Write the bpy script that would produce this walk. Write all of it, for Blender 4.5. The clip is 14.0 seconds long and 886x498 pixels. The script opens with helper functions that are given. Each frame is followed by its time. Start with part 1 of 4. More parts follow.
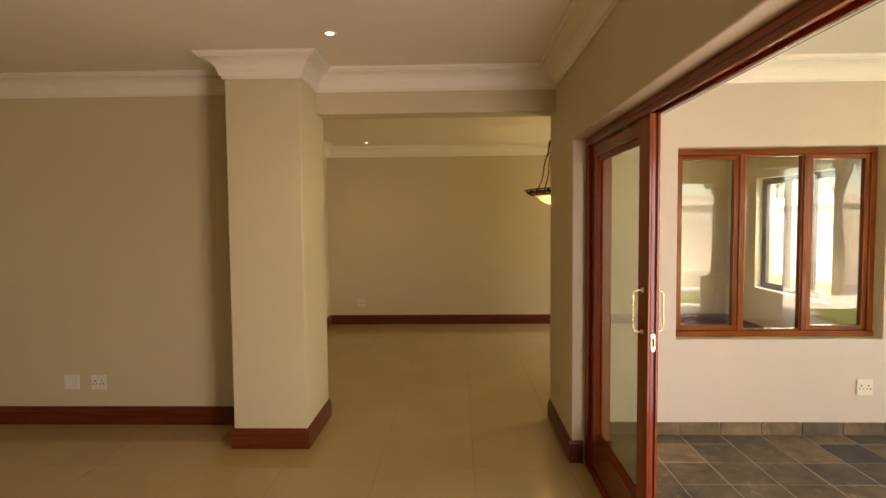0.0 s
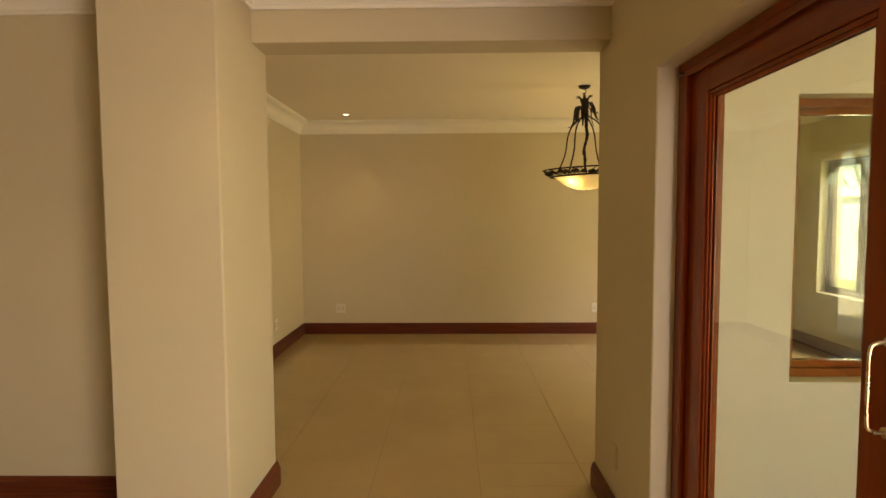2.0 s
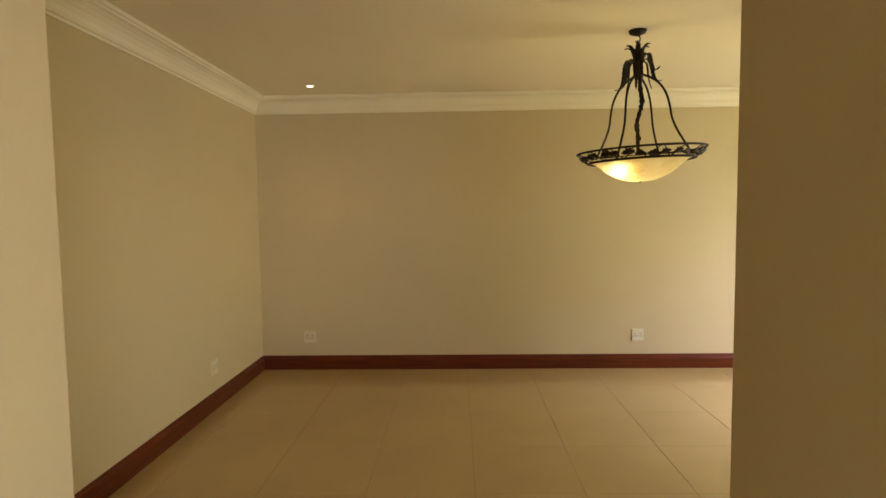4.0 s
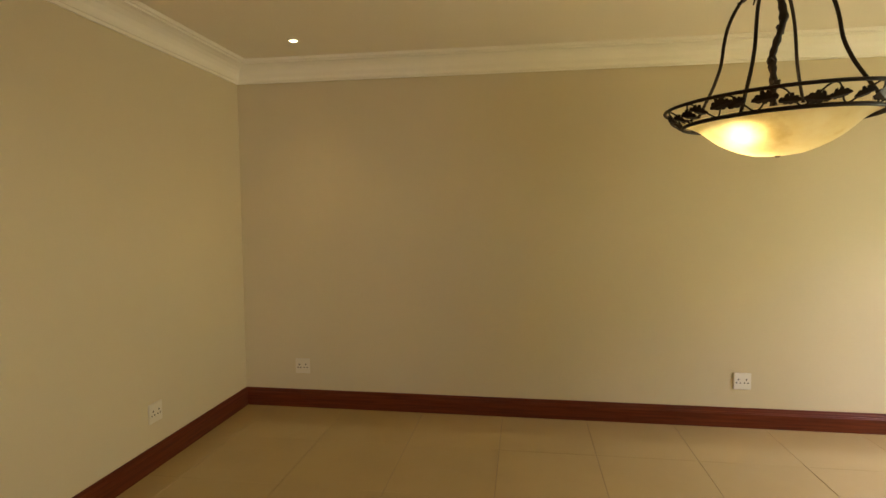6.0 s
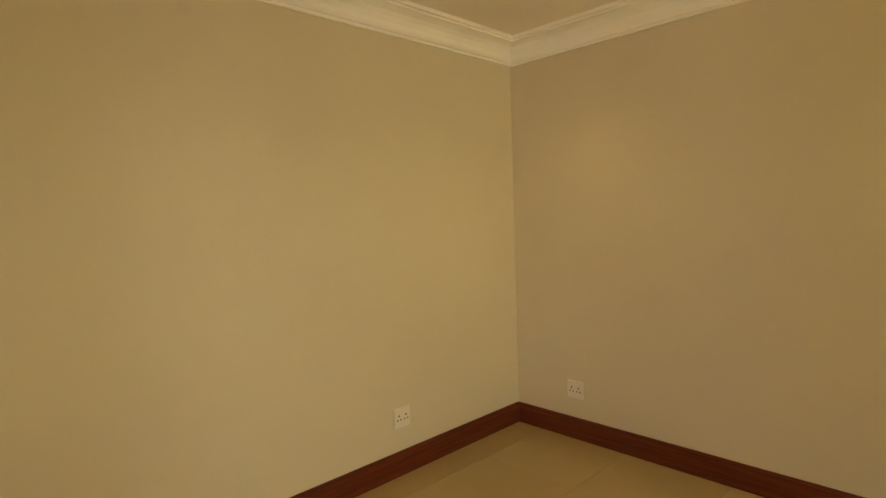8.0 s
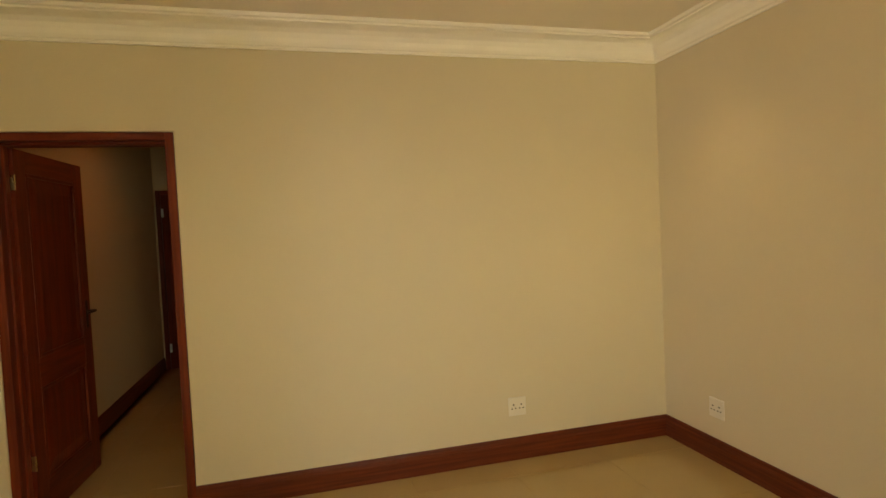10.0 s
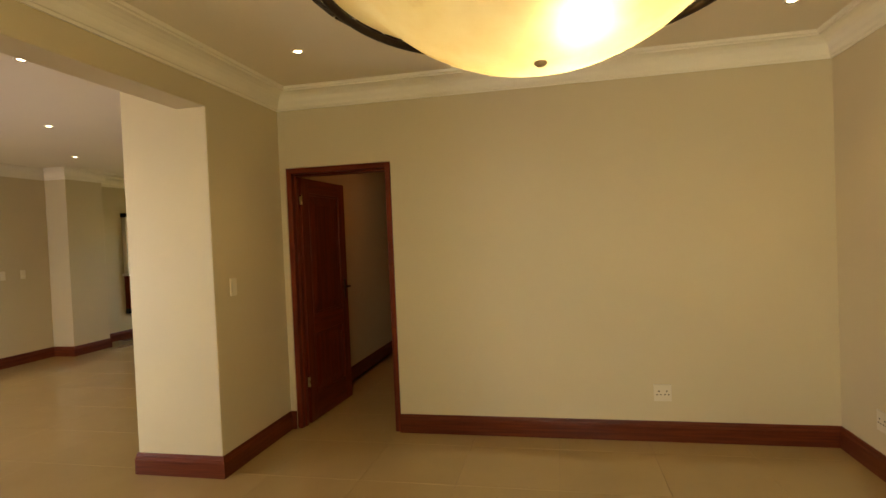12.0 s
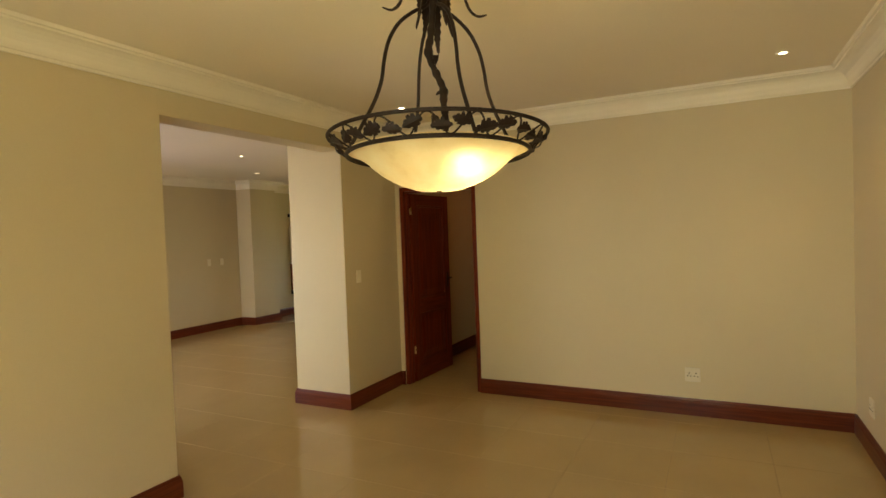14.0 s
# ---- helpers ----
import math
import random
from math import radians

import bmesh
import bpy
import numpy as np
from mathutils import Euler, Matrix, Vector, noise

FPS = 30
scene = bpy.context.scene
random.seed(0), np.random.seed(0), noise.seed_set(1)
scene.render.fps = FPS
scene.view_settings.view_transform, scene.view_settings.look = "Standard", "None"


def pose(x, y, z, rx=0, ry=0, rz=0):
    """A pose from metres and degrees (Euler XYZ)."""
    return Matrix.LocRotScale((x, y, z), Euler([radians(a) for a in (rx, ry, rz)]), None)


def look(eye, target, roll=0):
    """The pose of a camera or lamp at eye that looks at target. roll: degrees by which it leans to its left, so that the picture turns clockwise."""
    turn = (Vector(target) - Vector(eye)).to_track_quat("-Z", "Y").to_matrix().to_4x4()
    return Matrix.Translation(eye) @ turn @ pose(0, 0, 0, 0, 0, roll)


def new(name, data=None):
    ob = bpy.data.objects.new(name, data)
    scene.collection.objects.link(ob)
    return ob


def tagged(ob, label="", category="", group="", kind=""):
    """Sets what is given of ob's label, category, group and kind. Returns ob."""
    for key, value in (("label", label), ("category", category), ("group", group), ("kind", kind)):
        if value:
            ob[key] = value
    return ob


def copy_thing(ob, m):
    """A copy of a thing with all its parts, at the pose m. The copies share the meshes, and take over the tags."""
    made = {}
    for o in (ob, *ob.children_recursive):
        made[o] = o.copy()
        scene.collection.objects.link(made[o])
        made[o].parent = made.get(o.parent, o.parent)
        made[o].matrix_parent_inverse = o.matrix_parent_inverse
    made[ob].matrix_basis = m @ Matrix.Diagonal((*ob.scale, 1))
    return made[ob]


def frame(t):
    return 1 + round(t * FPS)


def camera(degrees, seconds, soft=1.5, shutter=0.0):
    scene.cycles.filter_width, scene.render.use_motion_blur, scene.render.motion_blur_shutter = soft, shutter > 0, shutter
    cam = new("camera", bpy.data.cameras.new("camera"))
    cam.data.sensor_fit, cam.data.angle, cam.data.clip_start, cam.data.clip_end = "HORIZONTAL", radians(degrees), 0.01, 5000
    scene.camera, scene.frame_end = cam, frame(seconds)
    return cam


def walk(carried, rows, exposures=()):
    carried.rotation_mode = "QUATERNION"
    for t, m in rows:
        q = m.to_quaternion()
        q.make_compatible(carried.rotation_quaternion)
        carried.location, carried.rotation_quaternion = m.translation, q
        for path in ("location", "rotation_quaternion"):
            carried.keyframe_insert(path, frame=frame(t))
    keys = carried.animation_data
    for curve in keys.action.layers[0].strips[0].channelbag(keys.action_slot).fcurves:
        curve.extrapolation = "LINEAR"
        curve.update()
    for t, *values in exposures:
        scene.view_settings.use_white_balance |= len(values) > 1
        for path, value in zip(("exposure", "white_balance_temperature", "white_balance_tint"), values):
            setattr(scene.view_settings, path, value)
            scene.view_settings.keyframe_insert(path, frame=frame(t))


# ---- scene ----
# ---- camera ----
cam = camera(78.3, 14.0)
PATH = [
    (0, (0.176, -0.066, 1.579), (0.12, 1.93, 1.475), -0.5),
    (0.5, (0.174, 0.17, 1.56), (0.124, 2.166, 1.451), -0.4),
    (1, (0.163, 0.503, 1.549), (0.121, 2.499, 1.434), -0.4),
    (1.5, (0.126, 0.886, 1.53), (0.088, 2.883, 1.414), -0.3),
    (2, (0.111, 1.285, 1.523), (0.079, 3.281, 1.398), -0.3),
    (2.5, (0.131, 1.693, 1.548), (0.104, 3.689, 1.42), -0.0),
    (3, (0.14, 2.092, 1.574), (0.102, 4.087, 1.438), -0.4),
    (5.5, (0.361, 3.826, 1.544), (0.217, 5.817, 1.415), -0.3),
    (6, (0.416, 4.152, 1.546), (0.124, 6.126, 1.409), -0.4),
    (6.5, (0.404, 4.466, 1.517), (-0.099, 6.398, 1.396), -0.9),
    (7, (0.429, 4.751, 1.541), (-0.406, 6.564, 1.403), -1.5),
    (7.5, (0.511, 4.94, 1.528), (-0.663, 6.554, 1.392), -1.7),
    (10, (1.425, 5.803, 1.501), (-0.507, 6.313, 1.425), -2.7),
    (10.5, (1.603, 5.955, 1.526), (-0.376, 6.231, 1.445), -2.6),
    (11, (1.781, 6.07, 1.533), (-0.217, 6.113, 1.461), -2.6),
    (11.5, (1.949, 6.261, 1.52), (-0.041, 6.07, 1.457), -2.5),
    (12, (2.209, 6.42, 1.493), (0.253, 6.005, 1.449), -2.4),
    (12.5, (2.421, 6.643, 1.51), (0.507, 6.063, 1.459), -2.3),
    (13, (2.628, 6.909, 1.534), (0.769, 6.175, 1.481), -2.3),
    (13.5, (2.879, 7.128, 1.577), (1.067, 6.283, 1.519), -2.3),
    (14, (3.139, 7.304, 1.597), (1.355, 6.402, 1.538), -2.1),
]
walk(cam, [(t, look(eye, target, roll)) for t, eye, target, roll in PATH], [(0, 2.88, 8700, 13), (1.5, 2.92, 9100, 12), (2, 3.06, 9000, 10), (2.5, 3.02, 8400, 8), (3, 3.19, 7700, 6), (5.5, 2.93, 7400, 5), (7, 3.25, 8000, 5), (7.5, 3.27, 8050, 6), (10.5, 3.48, 7750, 7), (11.5, 3.31, 7800, 10), (12, 3.24, 7900, 9), (12.5, 3.12, 7950, 9), (13, 3.11, 7850, 7), (14, 3.21, 7550, 5)])

# ---- levels ----
SKY, SUN = 0.15, 5.0
WARM = (1.0, 0.76, 0.46)
DL_W, BULB_W = 1.6, 0.51
L_EAST, L_HIGH, L_SLIDE, L_WEST = 7.4, 62.0, 8.0, 0.5
WALL_C, TILE_C = (0.57, 0.468, 0.275), (0.41, 0.287, 0.127)

# ---- sky, sun, lamps ----
world = bpy.data.worlds.new("sky")
scene.world = world
world.use_nodes = True
wn = world.node_tree
sky = wn.nodes.new("ShaderNodeTexSky")
sky.sky_type = "NISHITA"
sky.sun_disc = False
SUN_EL, SUN_AZ = 68.0, -48.0          # elevation; azimuth from +y towards +x
sky.sun_elevation, sky.sun_rotation = radians(SUN_EL), radians(SUN_AZ)
wn.links.new(sky.outputs[0], wn.nodes["Background"].inputs[0])
wn.nodes["Background"].inputs[1].default_value = SKY
sun = bpy.data.lights.new("sun", "SUN")
sun.energy, sun.angle, sun.color = SUN, radians(0.5), (1.0, 0.95, 0.86)
sun_ob = new("sun", sun)
ce = math.cos(radians(SUN_EL))
sun_ob.matrix_world = look((ce * math.sin(radians(SUN_AZ)) * 30, ce * math.cos(radians(SUN_AZ)) * 30, math.sin(radians(SUN_EL)) * 30), (0, 0, 0))


def window_light(name, x, y, z, w, h, rz, watts, tilt=90, tone=(1.0, 0.93, 0.95)):
    """Sky light that enters at an opening; it shines into the room."""
    d = bpy.data.lights.new(name, "AREA")
    d.shape, d.size, d.size_y, d.energy, d.color = "RECTANGLE", w, h, watts, tone
    o = new(name, d)
    o.matrix_world = pose(x, y, z, tilt, 0, rz)
    return o


window_light("lawn_light_garden_window", 4.41, 6.66, 1.25, 1.40, 1.10, 90, L_EAST, 97, (1.0, 0.985, 0.84))
window_light("high_sky_light_garden_window", 5.35, 6.3, 2.98, 2.2, 1.1, 90, L_HIGH, 48, (0.86, 0.88, 1.42))
window_light("sky_light_living_window", -8.17, 1.6, 1.4, 1.7, 1.3, -90, L_WEST, tone=(1.0, 0.87, 0.93))
window_light("sky_light_sliding_door", 1.42, 0.27, 1.05, 0.85, 1.9, 48, L_SLIDE, 90, (0.93, 0.90, 1.24))


# ---- materials ----
def nodes_of(name):
    m = bpy.data.materials.new(name)
    m.use_nodes = True
    t = m.node_tree
    return m, t, t.nodes["Principled BSDF"]


def noise_tex(t, scale, detail=4.0, coord="Object", stretch=(1, 1, 1), rough=0.55):
    tc = t.nodes.new("ShaderNodeTexCoord")
    mp = t.nodes.new("ShaderNodeMapping")
    mp.inputs["Scale"].default_value = stretch
    n = t.nodes.new("ShaderNodeTexNoise")
    n.inputs["Scale"].default_value, n.inputs["Detail"].default_value, n.inputs["Roughness"].default_value = scale, detail, rough
    if coord == "Place":
        t.links.new(t.nodes.new("ShaderNodeNewGeometry").outputs["Position"], mp.inputs[0])
    else:
        t.links.new(tc.outputs[coord], mp.inputs[0])
    t.links.new(mp.outputs[0], n.inputs["Vector"])
    return n


def ramp(t, src, stops):
    r = t.nodes.new("ShaderNodeValToRGB")
    e = r.color_ramp.elements
    while len(e) < len(stops):
        e.new(0.5)
    for el, (p, c) in zip(e, stops):
        el.position, el.color = p, (*c, 1)
    t.links.new(src, r.inputs[0])
    return r


def mix(t, fac, a, b, mode="MIX"):
    m = t.nodes.new("ShaderNodeMix")
    m.data_type, m.blend_type = "RGBA", mode
    for key, v in ((0, fac), (6, a), (7, b)):
        if isinstance(v, (int, float)):
            m.inputs[key].default_value = v
        elif isinstance(v, tuple):
            m.inputs[key].default_value = (*v, 1)
        else:
            t.links.new(v, m.inputs[key])
    return m.outputs[2]


def bump(t, p, src, strength, dist):
    b = t.nodes.new("ShaderNodeBump")
    b.inputs["Strength"].default_value, b.inputs["Distance"].default_value = strength, dist
    t.links.new(src, b.inputs["Height"])
    t.links.new(b.outputs[0], p.inputs["Normal"])


def shade(c, k):
    return tuple(min(1, v * k) for v in c)


def mottled(name, c, rough, big=1.3, fine=90.0, vary=0.07, relief=0.25, dist=0.002, metal=0.0):
    m, t, p = nodes_of(name)
    a, b = noise_tex(t, big, 5), noise_tex(t, fine, 3)
    r = ramp(t, a.outputs[0], [(0.3, shade(c, 1 - vary)), (0.7, shade(c, 1 + vary))])
    g = ramp(t, b.outputs[0], [(0.3, (0.975, 0.975, 0.975)), (0.7, (1, 1, 1))])
    t.links.new(mix(t, 1.0, r.outputs[0], g.outputs[0], "MULTIPLY"), p.inputs["Base Color"])
    rr = ramp(t, a.outputs[0], [(0.2, (rough * 0.85,) * 3), (0.8, (min(1, rough * 1.15),) * 3)])
    t.links.new(rr.outputs[0], p.inputs["Roughness"])
    p.inputs["Metallic"].default_value = metal
    bump(t, p, b.outputs[0], relief, dist)
    return m


WALL = mottled("beige_wall_paint", WALL_C, 0.55, 0.9, 140, 0.035, 0.04, 0.001)
TAUPE = mottled("taupe_outside_wall_paint", (0.57, 0.485, 0.395), 0.6, 0.9, 70, 0.06, 0.1, 0.002)
CEIL = mottled("ceiling_paint", (0.79, 0.70, 0.51), 0.8, 0.8, 60, 0.03, 0.1, 0.001)
PATIO_WHITE = mottled("patio_ceiling_paint", (0.84, 0.80, 0.70), 0.7, 0.8, 60, 0.03, 0.1, 0.001)
WHITE = mottled("white_cornice_paint", (0.79, 0.72, 0.535), 0.5, 3, 120, 0.03, 0.1, 0.001)
IVORY = mottled("ivory_plastic", (0.74, 0.66, 0.47), 0.4, 8, 200, 0.02, 0.02, 0.0005)
PLASTIC = mottled("white_plastic", (0.70, 0.645, 0.51), 0.35, 8, 200, 0.02, 0.02, 0.0005)
BEIGE = mottled("beige_plastic", (0.66, 0.58, 0.41), 0.4, 8, 200, 0.02, 0.02, 0.0005)
# near-black that puts shade into holes, gaps and the groove; also for screws
DARK = mottled("dark_hole", (0.02, 0.018, 0.016), 0.6)
DARK.node_tree.nodes["Principled BSDF"].inputs["Specular IOR Level"].default_value = 0.08
IRON = mottled("dark_bronze_iron", (0.019, 0.0105, 0.006), 0.55, 20, 150, 0.35, 0.3, 0.001, 0.0)
IRON.node_tree.nodes["Principled BSDF"].inputs["Specular IOR Level"].default_value = 0.2
BRONZE = mottled("aged_bronze", (0.15, 0.10, 0.045), 0.5, 15, 150, 0.2, 0.1, 0.0005, 0.3)
BRASS = mottled("polished_brass", (0.62, 0.47, 0.24), 0.28, 15, 150, 0.12, 0.05, 0.0005, 1.0)
STEEL = mottled("hinge_steel", (0.6, 0.58, 0.54), 0.35, 15, 150, 0.1, 0.05, 0.0005, 1.0)
GROUT = mottled("tile_grout", (0.25, 0.17, 0.082), 0.8, 5, 150, 0.1)
SLATE_GROUT = mottled("slate_grout", (0.36, 0.32, 0.26), 0.9, 5, 100, 0.12, 0.5, 0.002)
RENDERED = mottled("garden_wall_plaster", (0.80, 0.73, 0.66), 0.85, 0.6, 40, 0.1, 0.4, 0.003)
STONE = mottled("column_plaster", (0.60, 0.53, 0.44), 0.7, 1.2, 60, 0.06, 0.3, 0.002)
PAVE = mottled("garden_paving", (0.60, 0.56, 0.50), 0.85, 1.5, 30, 0.12, 0.4, 0.003)


def timber(name, dark, light, rough, axis):
    """Grain along one axis; axis 3 is for boards that turn corners in plan."""
    m, t, p = nodes_of(name)
    s = [14, 14, 14] if axis < 3 else [1.1, 1.1, 30]
    if axis < 3:
        s[axis] = 0.9
    a = noise_tex(t, 2.2, 6, "Object", tuple(s), 0.62)
    f = noise_tex(t, 9, 3, "Object", tuple(s))
    r = ramp(t, a.outputs[0], [(0.25, dark), (0.5, tuple((x + y) / 2 for x, y in zip(dark, light))), (0.75, light)])
    oi = t.nodes.new("ShaderNodeObjectInfo")
    v = ramp(t, oi.outputs["Random"], [(0, (0.82, 0.82, 0.82)), (1, (1, 1, 1))])
    t.links.new(mix(t, 1.0, r.outputs[0], v.outputs[0], "MULTIPLY"), p.inputs["Base Color"])
    p.inputs["Roughness"].default_value = rough
    p.inputs["Coat Weight"].default_value, p.inputs["Coat Roughness"].default_value = 0.16, 0.10
    p.inputs["Specular IOR Level"].default_value = 0.16
    bump(t, p, f.outputs[0], 0.12, 0.001)
    return m


MAHOG = [timber("mahogany_grain_" + n, (0.165, 0.0255, 0.005), (0.265, 0.044, 0.0075), 0.24, i) for i, n in enumerate("xyz")]
DARKWOOD = [timber("dark_mahogany_" + n, (0.06, 0.008, 0.003), (0.21, 0.034, 0.010), 0.38, i) for i, n in enumerate("xyz")]
# same varnish as MAHOG, with the strong patio light put into its colour
WINWOOD = [timber("lit_mahogany_" + n, (0.10, 0.019, 0.004), (0.37, 0.098, 0.020), 0.24, i) for i, n in enumerate("xyz")]
# dark grey-brown timber, less red than the mahogany
GREYWOOD = [timber("grey_brown_timber_" + n, (0.030, 0.018, 0.011), (0.085, 0.052, 0.032), 0.45, i) for i, n in enumerate("xyz")]
SKIRT = timber("skirting_mahogany", (0.066, 0.0105, 0.004), (0.178, 0.036, 0.011), 0.35, 3)


def tile_mat():
    m, t, p = nodes_of("cream_porcelain")
    a, b = noise_tex(t, 1.6, 5, "Place"), noise_tex(t, 35, 4, "Place")
    oi = t.nodes.new("ShaderNodeObjectInfo")
    r = ramp(t, a.outputs[0], [(0.3, shade(TILE_C, 0.94)), (0.7, shade(TILE_C, 1.05))])
    v = ramp(t, oi.outputs["Random"], [(0, (0.975, 0.975, 0.975)), (1, (1, 1, 1))])
    t.links.new(mix(t, 1.0, r.outputs[0], v.outputs[0], "MULTIPLY"), p.inputs["Base Color"])
    rr = ramp(t, b.outputs[0], [(0.3, (0.06,) * 3), (0.7, (0.10,) * 3)])
    t.links.new(rr.outputs[0], p.inputs["Roughness"])
    bump(t, p, a.outputs[0], 0.05, 0.002)
    return m


def slate_mat():
    m, t, p = nodes_of("slate")
    a, b, c = noise_tex(t, 5.5, 7, "Place", rough=0.65), noise_tex(t, 45, 5, "Place"), noise_tex(t, 8, 6, "Place", rough=0.72)
    oi = t.nodes.new("ShaderNodeObjectInfo")
    v = ramp(t, oi.outputs["Random"], [(0.0, (0.05, 0.044, 0.040)), (0.2, (0.13, 0.092, 0.055)), (0.4, (0.21, 0.14, 0.072)), (0.6, (0.085, 0.070, 0.050)), (0.8, (0.25, 0.17, 0.09)), (1.0, (0.14, 0.11, 0.07))])
    g = ramp(t, a.outputs[0], [(0.32, (0.5, 0.5, 0.5)), (0.68, (1.3, 1.25, 1.15))])
    s = ramp(t, c.outputs[0], [(0.58, (0, 0, 0)), (0.72, (0.8, 0.8, 0.8))])
    base = mix(t, 1.0, v.outputs[0], g.outputs[0], "MULTIPLY")
    t.links.new(mix(t, s.outputs[0], base, (0.36, 0.26, 0.15)), p.inputs["Base Color"])
    p.inputs["Roughness"].default_value = 0.5
    p.inputs["Specular IOR Level"].default_value = 0.3
    bump(t, p, b.outputs[0], 0.5, 0.003)
    return m


TILE, SLATE = tile_mat(), slate_mat()


def glass_mat(name, tint):
    m = bpy.data.materials.new(name)
    m.use_nodes = True
    t = m.node_tree
    t.nodes.remove(t.nodes["Principled BSDF"])
    tr, gl, lw, pw, ad, mx = (t.nodes.new("ShaderNode" + n) for n in ("BsdfTransparent", "BsdfGlossy", "LayerWeight", "Math", "Math", "MixShader"))
    lw.inputs[0].default_value = 0.5
    pw.operation, pw.inputs[1].default_value = "POWER", 4.0
    ad.operation, ad.inputs[1].default_value, ad.inputs[2].default_value = "MULTIPLY_ADD", 0.5, 0.08
    tr.inputs[0].default_value = (*tint, 1)
    gl.inputs["Roughness"].default_value = 0.0
    for a, b in ((lw.outputs["Facing"], pw.inputs[0]), (pw.outputs[0], ad.inputs[0]), (ad.outputs[0], mx.inputs[0]), (tr.outputs[0], mx.inputs[1]), (gl.outputs[0], mx.inputs[2]), (mx.outputs[0], t.nodes["Material Output"].inputs[0])):
        t.links.new(a, b)
    return m


GLASS = glass_mat("window_glass", (0.88, 0.90, 0.88))
DOOR_GLASS = glass_mat("olive_tinted_door_glass", (0.82, 0.85, 0.75))


def alabaster_mat():
    m = bpy.data.materials.new("alabaster_glass")
    m.use_nodes = True
    t = m.node_tree
    t.nodes.remove(t.nodes["Principled BSDF"])
    n = noise_tex(t, 5.5, 5)
    c = ramp(t, n.outputs[0], [(0.30, (0.68, 0.52, 0.23)), (0.44, (0.86, 0.73, 0.41)), (0.62, (0.93, 0.84, 0.56))])
    tl, df, mx, gl, m2, rf, m3 = (t.nodes.new("ShaderNode" + k) for k in ("BsdfTranslucent", "BsdfDiffuse", "MixShader", "BsdfGlossy", "MixShader", "BsdfRefraction", "MixShader"))
    rf.inputs["IOR"].default_value, rf.inputs["Roughness"].default_value, m3.inputs[0].default_value = 1.33, 0.9, 0.13
    gl.inputs["Roughness"].default_value = 0.25
    mx.inputs[0].default_value, m2.inputs[0].default_value = 0.5, 0.04
    for s in (tl, df, rf):
        t.links.new(c.outputs[0], s.inputs[0])
    for a, b in ((tl.outputs[0], mx.inputs[1]), (df.outputs[0], mx.inputs[2]), (mx.outputs[0], m3.inputs[1]), (rf.outputs[0], m3.inputs[2]), (m3.outputs[0], m2.inputs[1]), (gl.outputs[0], m2.inputs[2]), (m2.outputs[0], t.nodes["Material Output"].inputs[0])):
        t.links.new(a, b)
    return m


ALAB = alabaster_mat()


def glow(name, c, k):
    m, t, p = nodes_of(name)
    p.inputs["Emission Color"].default_value, p.inputs["Emission Strength"].default_value = (*c, 1), k
    return m


LENS = glow("downlight_lens", (1.0, 0.84, 0.58), 2.0)
BULB = glow("bulb", (1.0, 0.82, 0.52), 9)


def leafy(name, a, b):
    m, t, p = nodes_of(name)
    g = t.nodes.new("ShaderNodeNewGeometry")
    r = ramp(t, g.outputs["Random Per Island"], [(0, a), (1, b)])
    t.links.new(r.outputs[0], p.inputs["Base Color"])
    p.inputs["Roughness"].default_value = 0.55
    return m


LEAF = leafy("tree_leaf", (0.035, 0.06, 0.015), (0.11, 0.13, 0.05))
BLADE = leafy("grass_blade", (0.07, 0.13, 0.02), (0.18, 0.24, 0.06))
GRASS = mottled("lawn_soil_and_grass", (0.10, 0.13, 0.045), 0.9, 0.7, 50, 0.25, 0.8, 0.01)
BARK = mottled("pale_bark", (0.34, 0.29, 0.23), 0.85, 6, 60, 0.3, 0.8, 0.006)


# ---- mesh helpers ----
def mesh_of(name, bm, m, smooth=False):
    bmesh.ops.recalc_face_normals(bm, faces=bm.faces)
    me = bpy.data.meshes.new(name)
    bm.to_mesh(me)
    bm.free()
    me.materials.append(m)
    if smooth:
        me.shade_smooth()
    return me


def part(name, bm, m, parent=None, label="", smooth=False):
    ob = new(name, mesh_of(name, bm, m, smooth))
    if parent is not None:
        ob.parent = parent
    return tagged(ob, label)


def thing(name, x, y, z, label, category, rz=0, group="", kind=""):
    ob = new(name)
    ob.empty_display_size = 0.1
    ob.matrix_world = pose(x, y, z, 0, 0, rz)
    return tagged(ob, label, category, group, kind)


def block(bm, x0, x1, y0, y1, z0, z1, bevel=0.0, segs=2):
    vs = [bm.verts.new((x, y, z)) for x in (x0, x1) for y in (y0, y1) for z in (z0, z1)]
    fs = [bm.faces.new([vs[i] for i in q]) for q in ((0, 1, 3, 2), (4, 6, 7, 5), (0, 4, 5, 1), (2, 3, 7, 6), (0, 2, 6, 4), (1, 5, 7, 3))]
    if bevel:
        es = list({e for f in fs for e in f.edges})
        bmesh.ops.bevel(bm, geom=es, offset=bevel, segments=segs, affect="EDGES", profile=0.6)
    return bm


def boxed(x0, x1, y0, y1, z0, z1, bevel=0.0, segs=2):
    return block(bmesh.new(), x0, x1, y0, y1, z0, z1, bevel, segs)


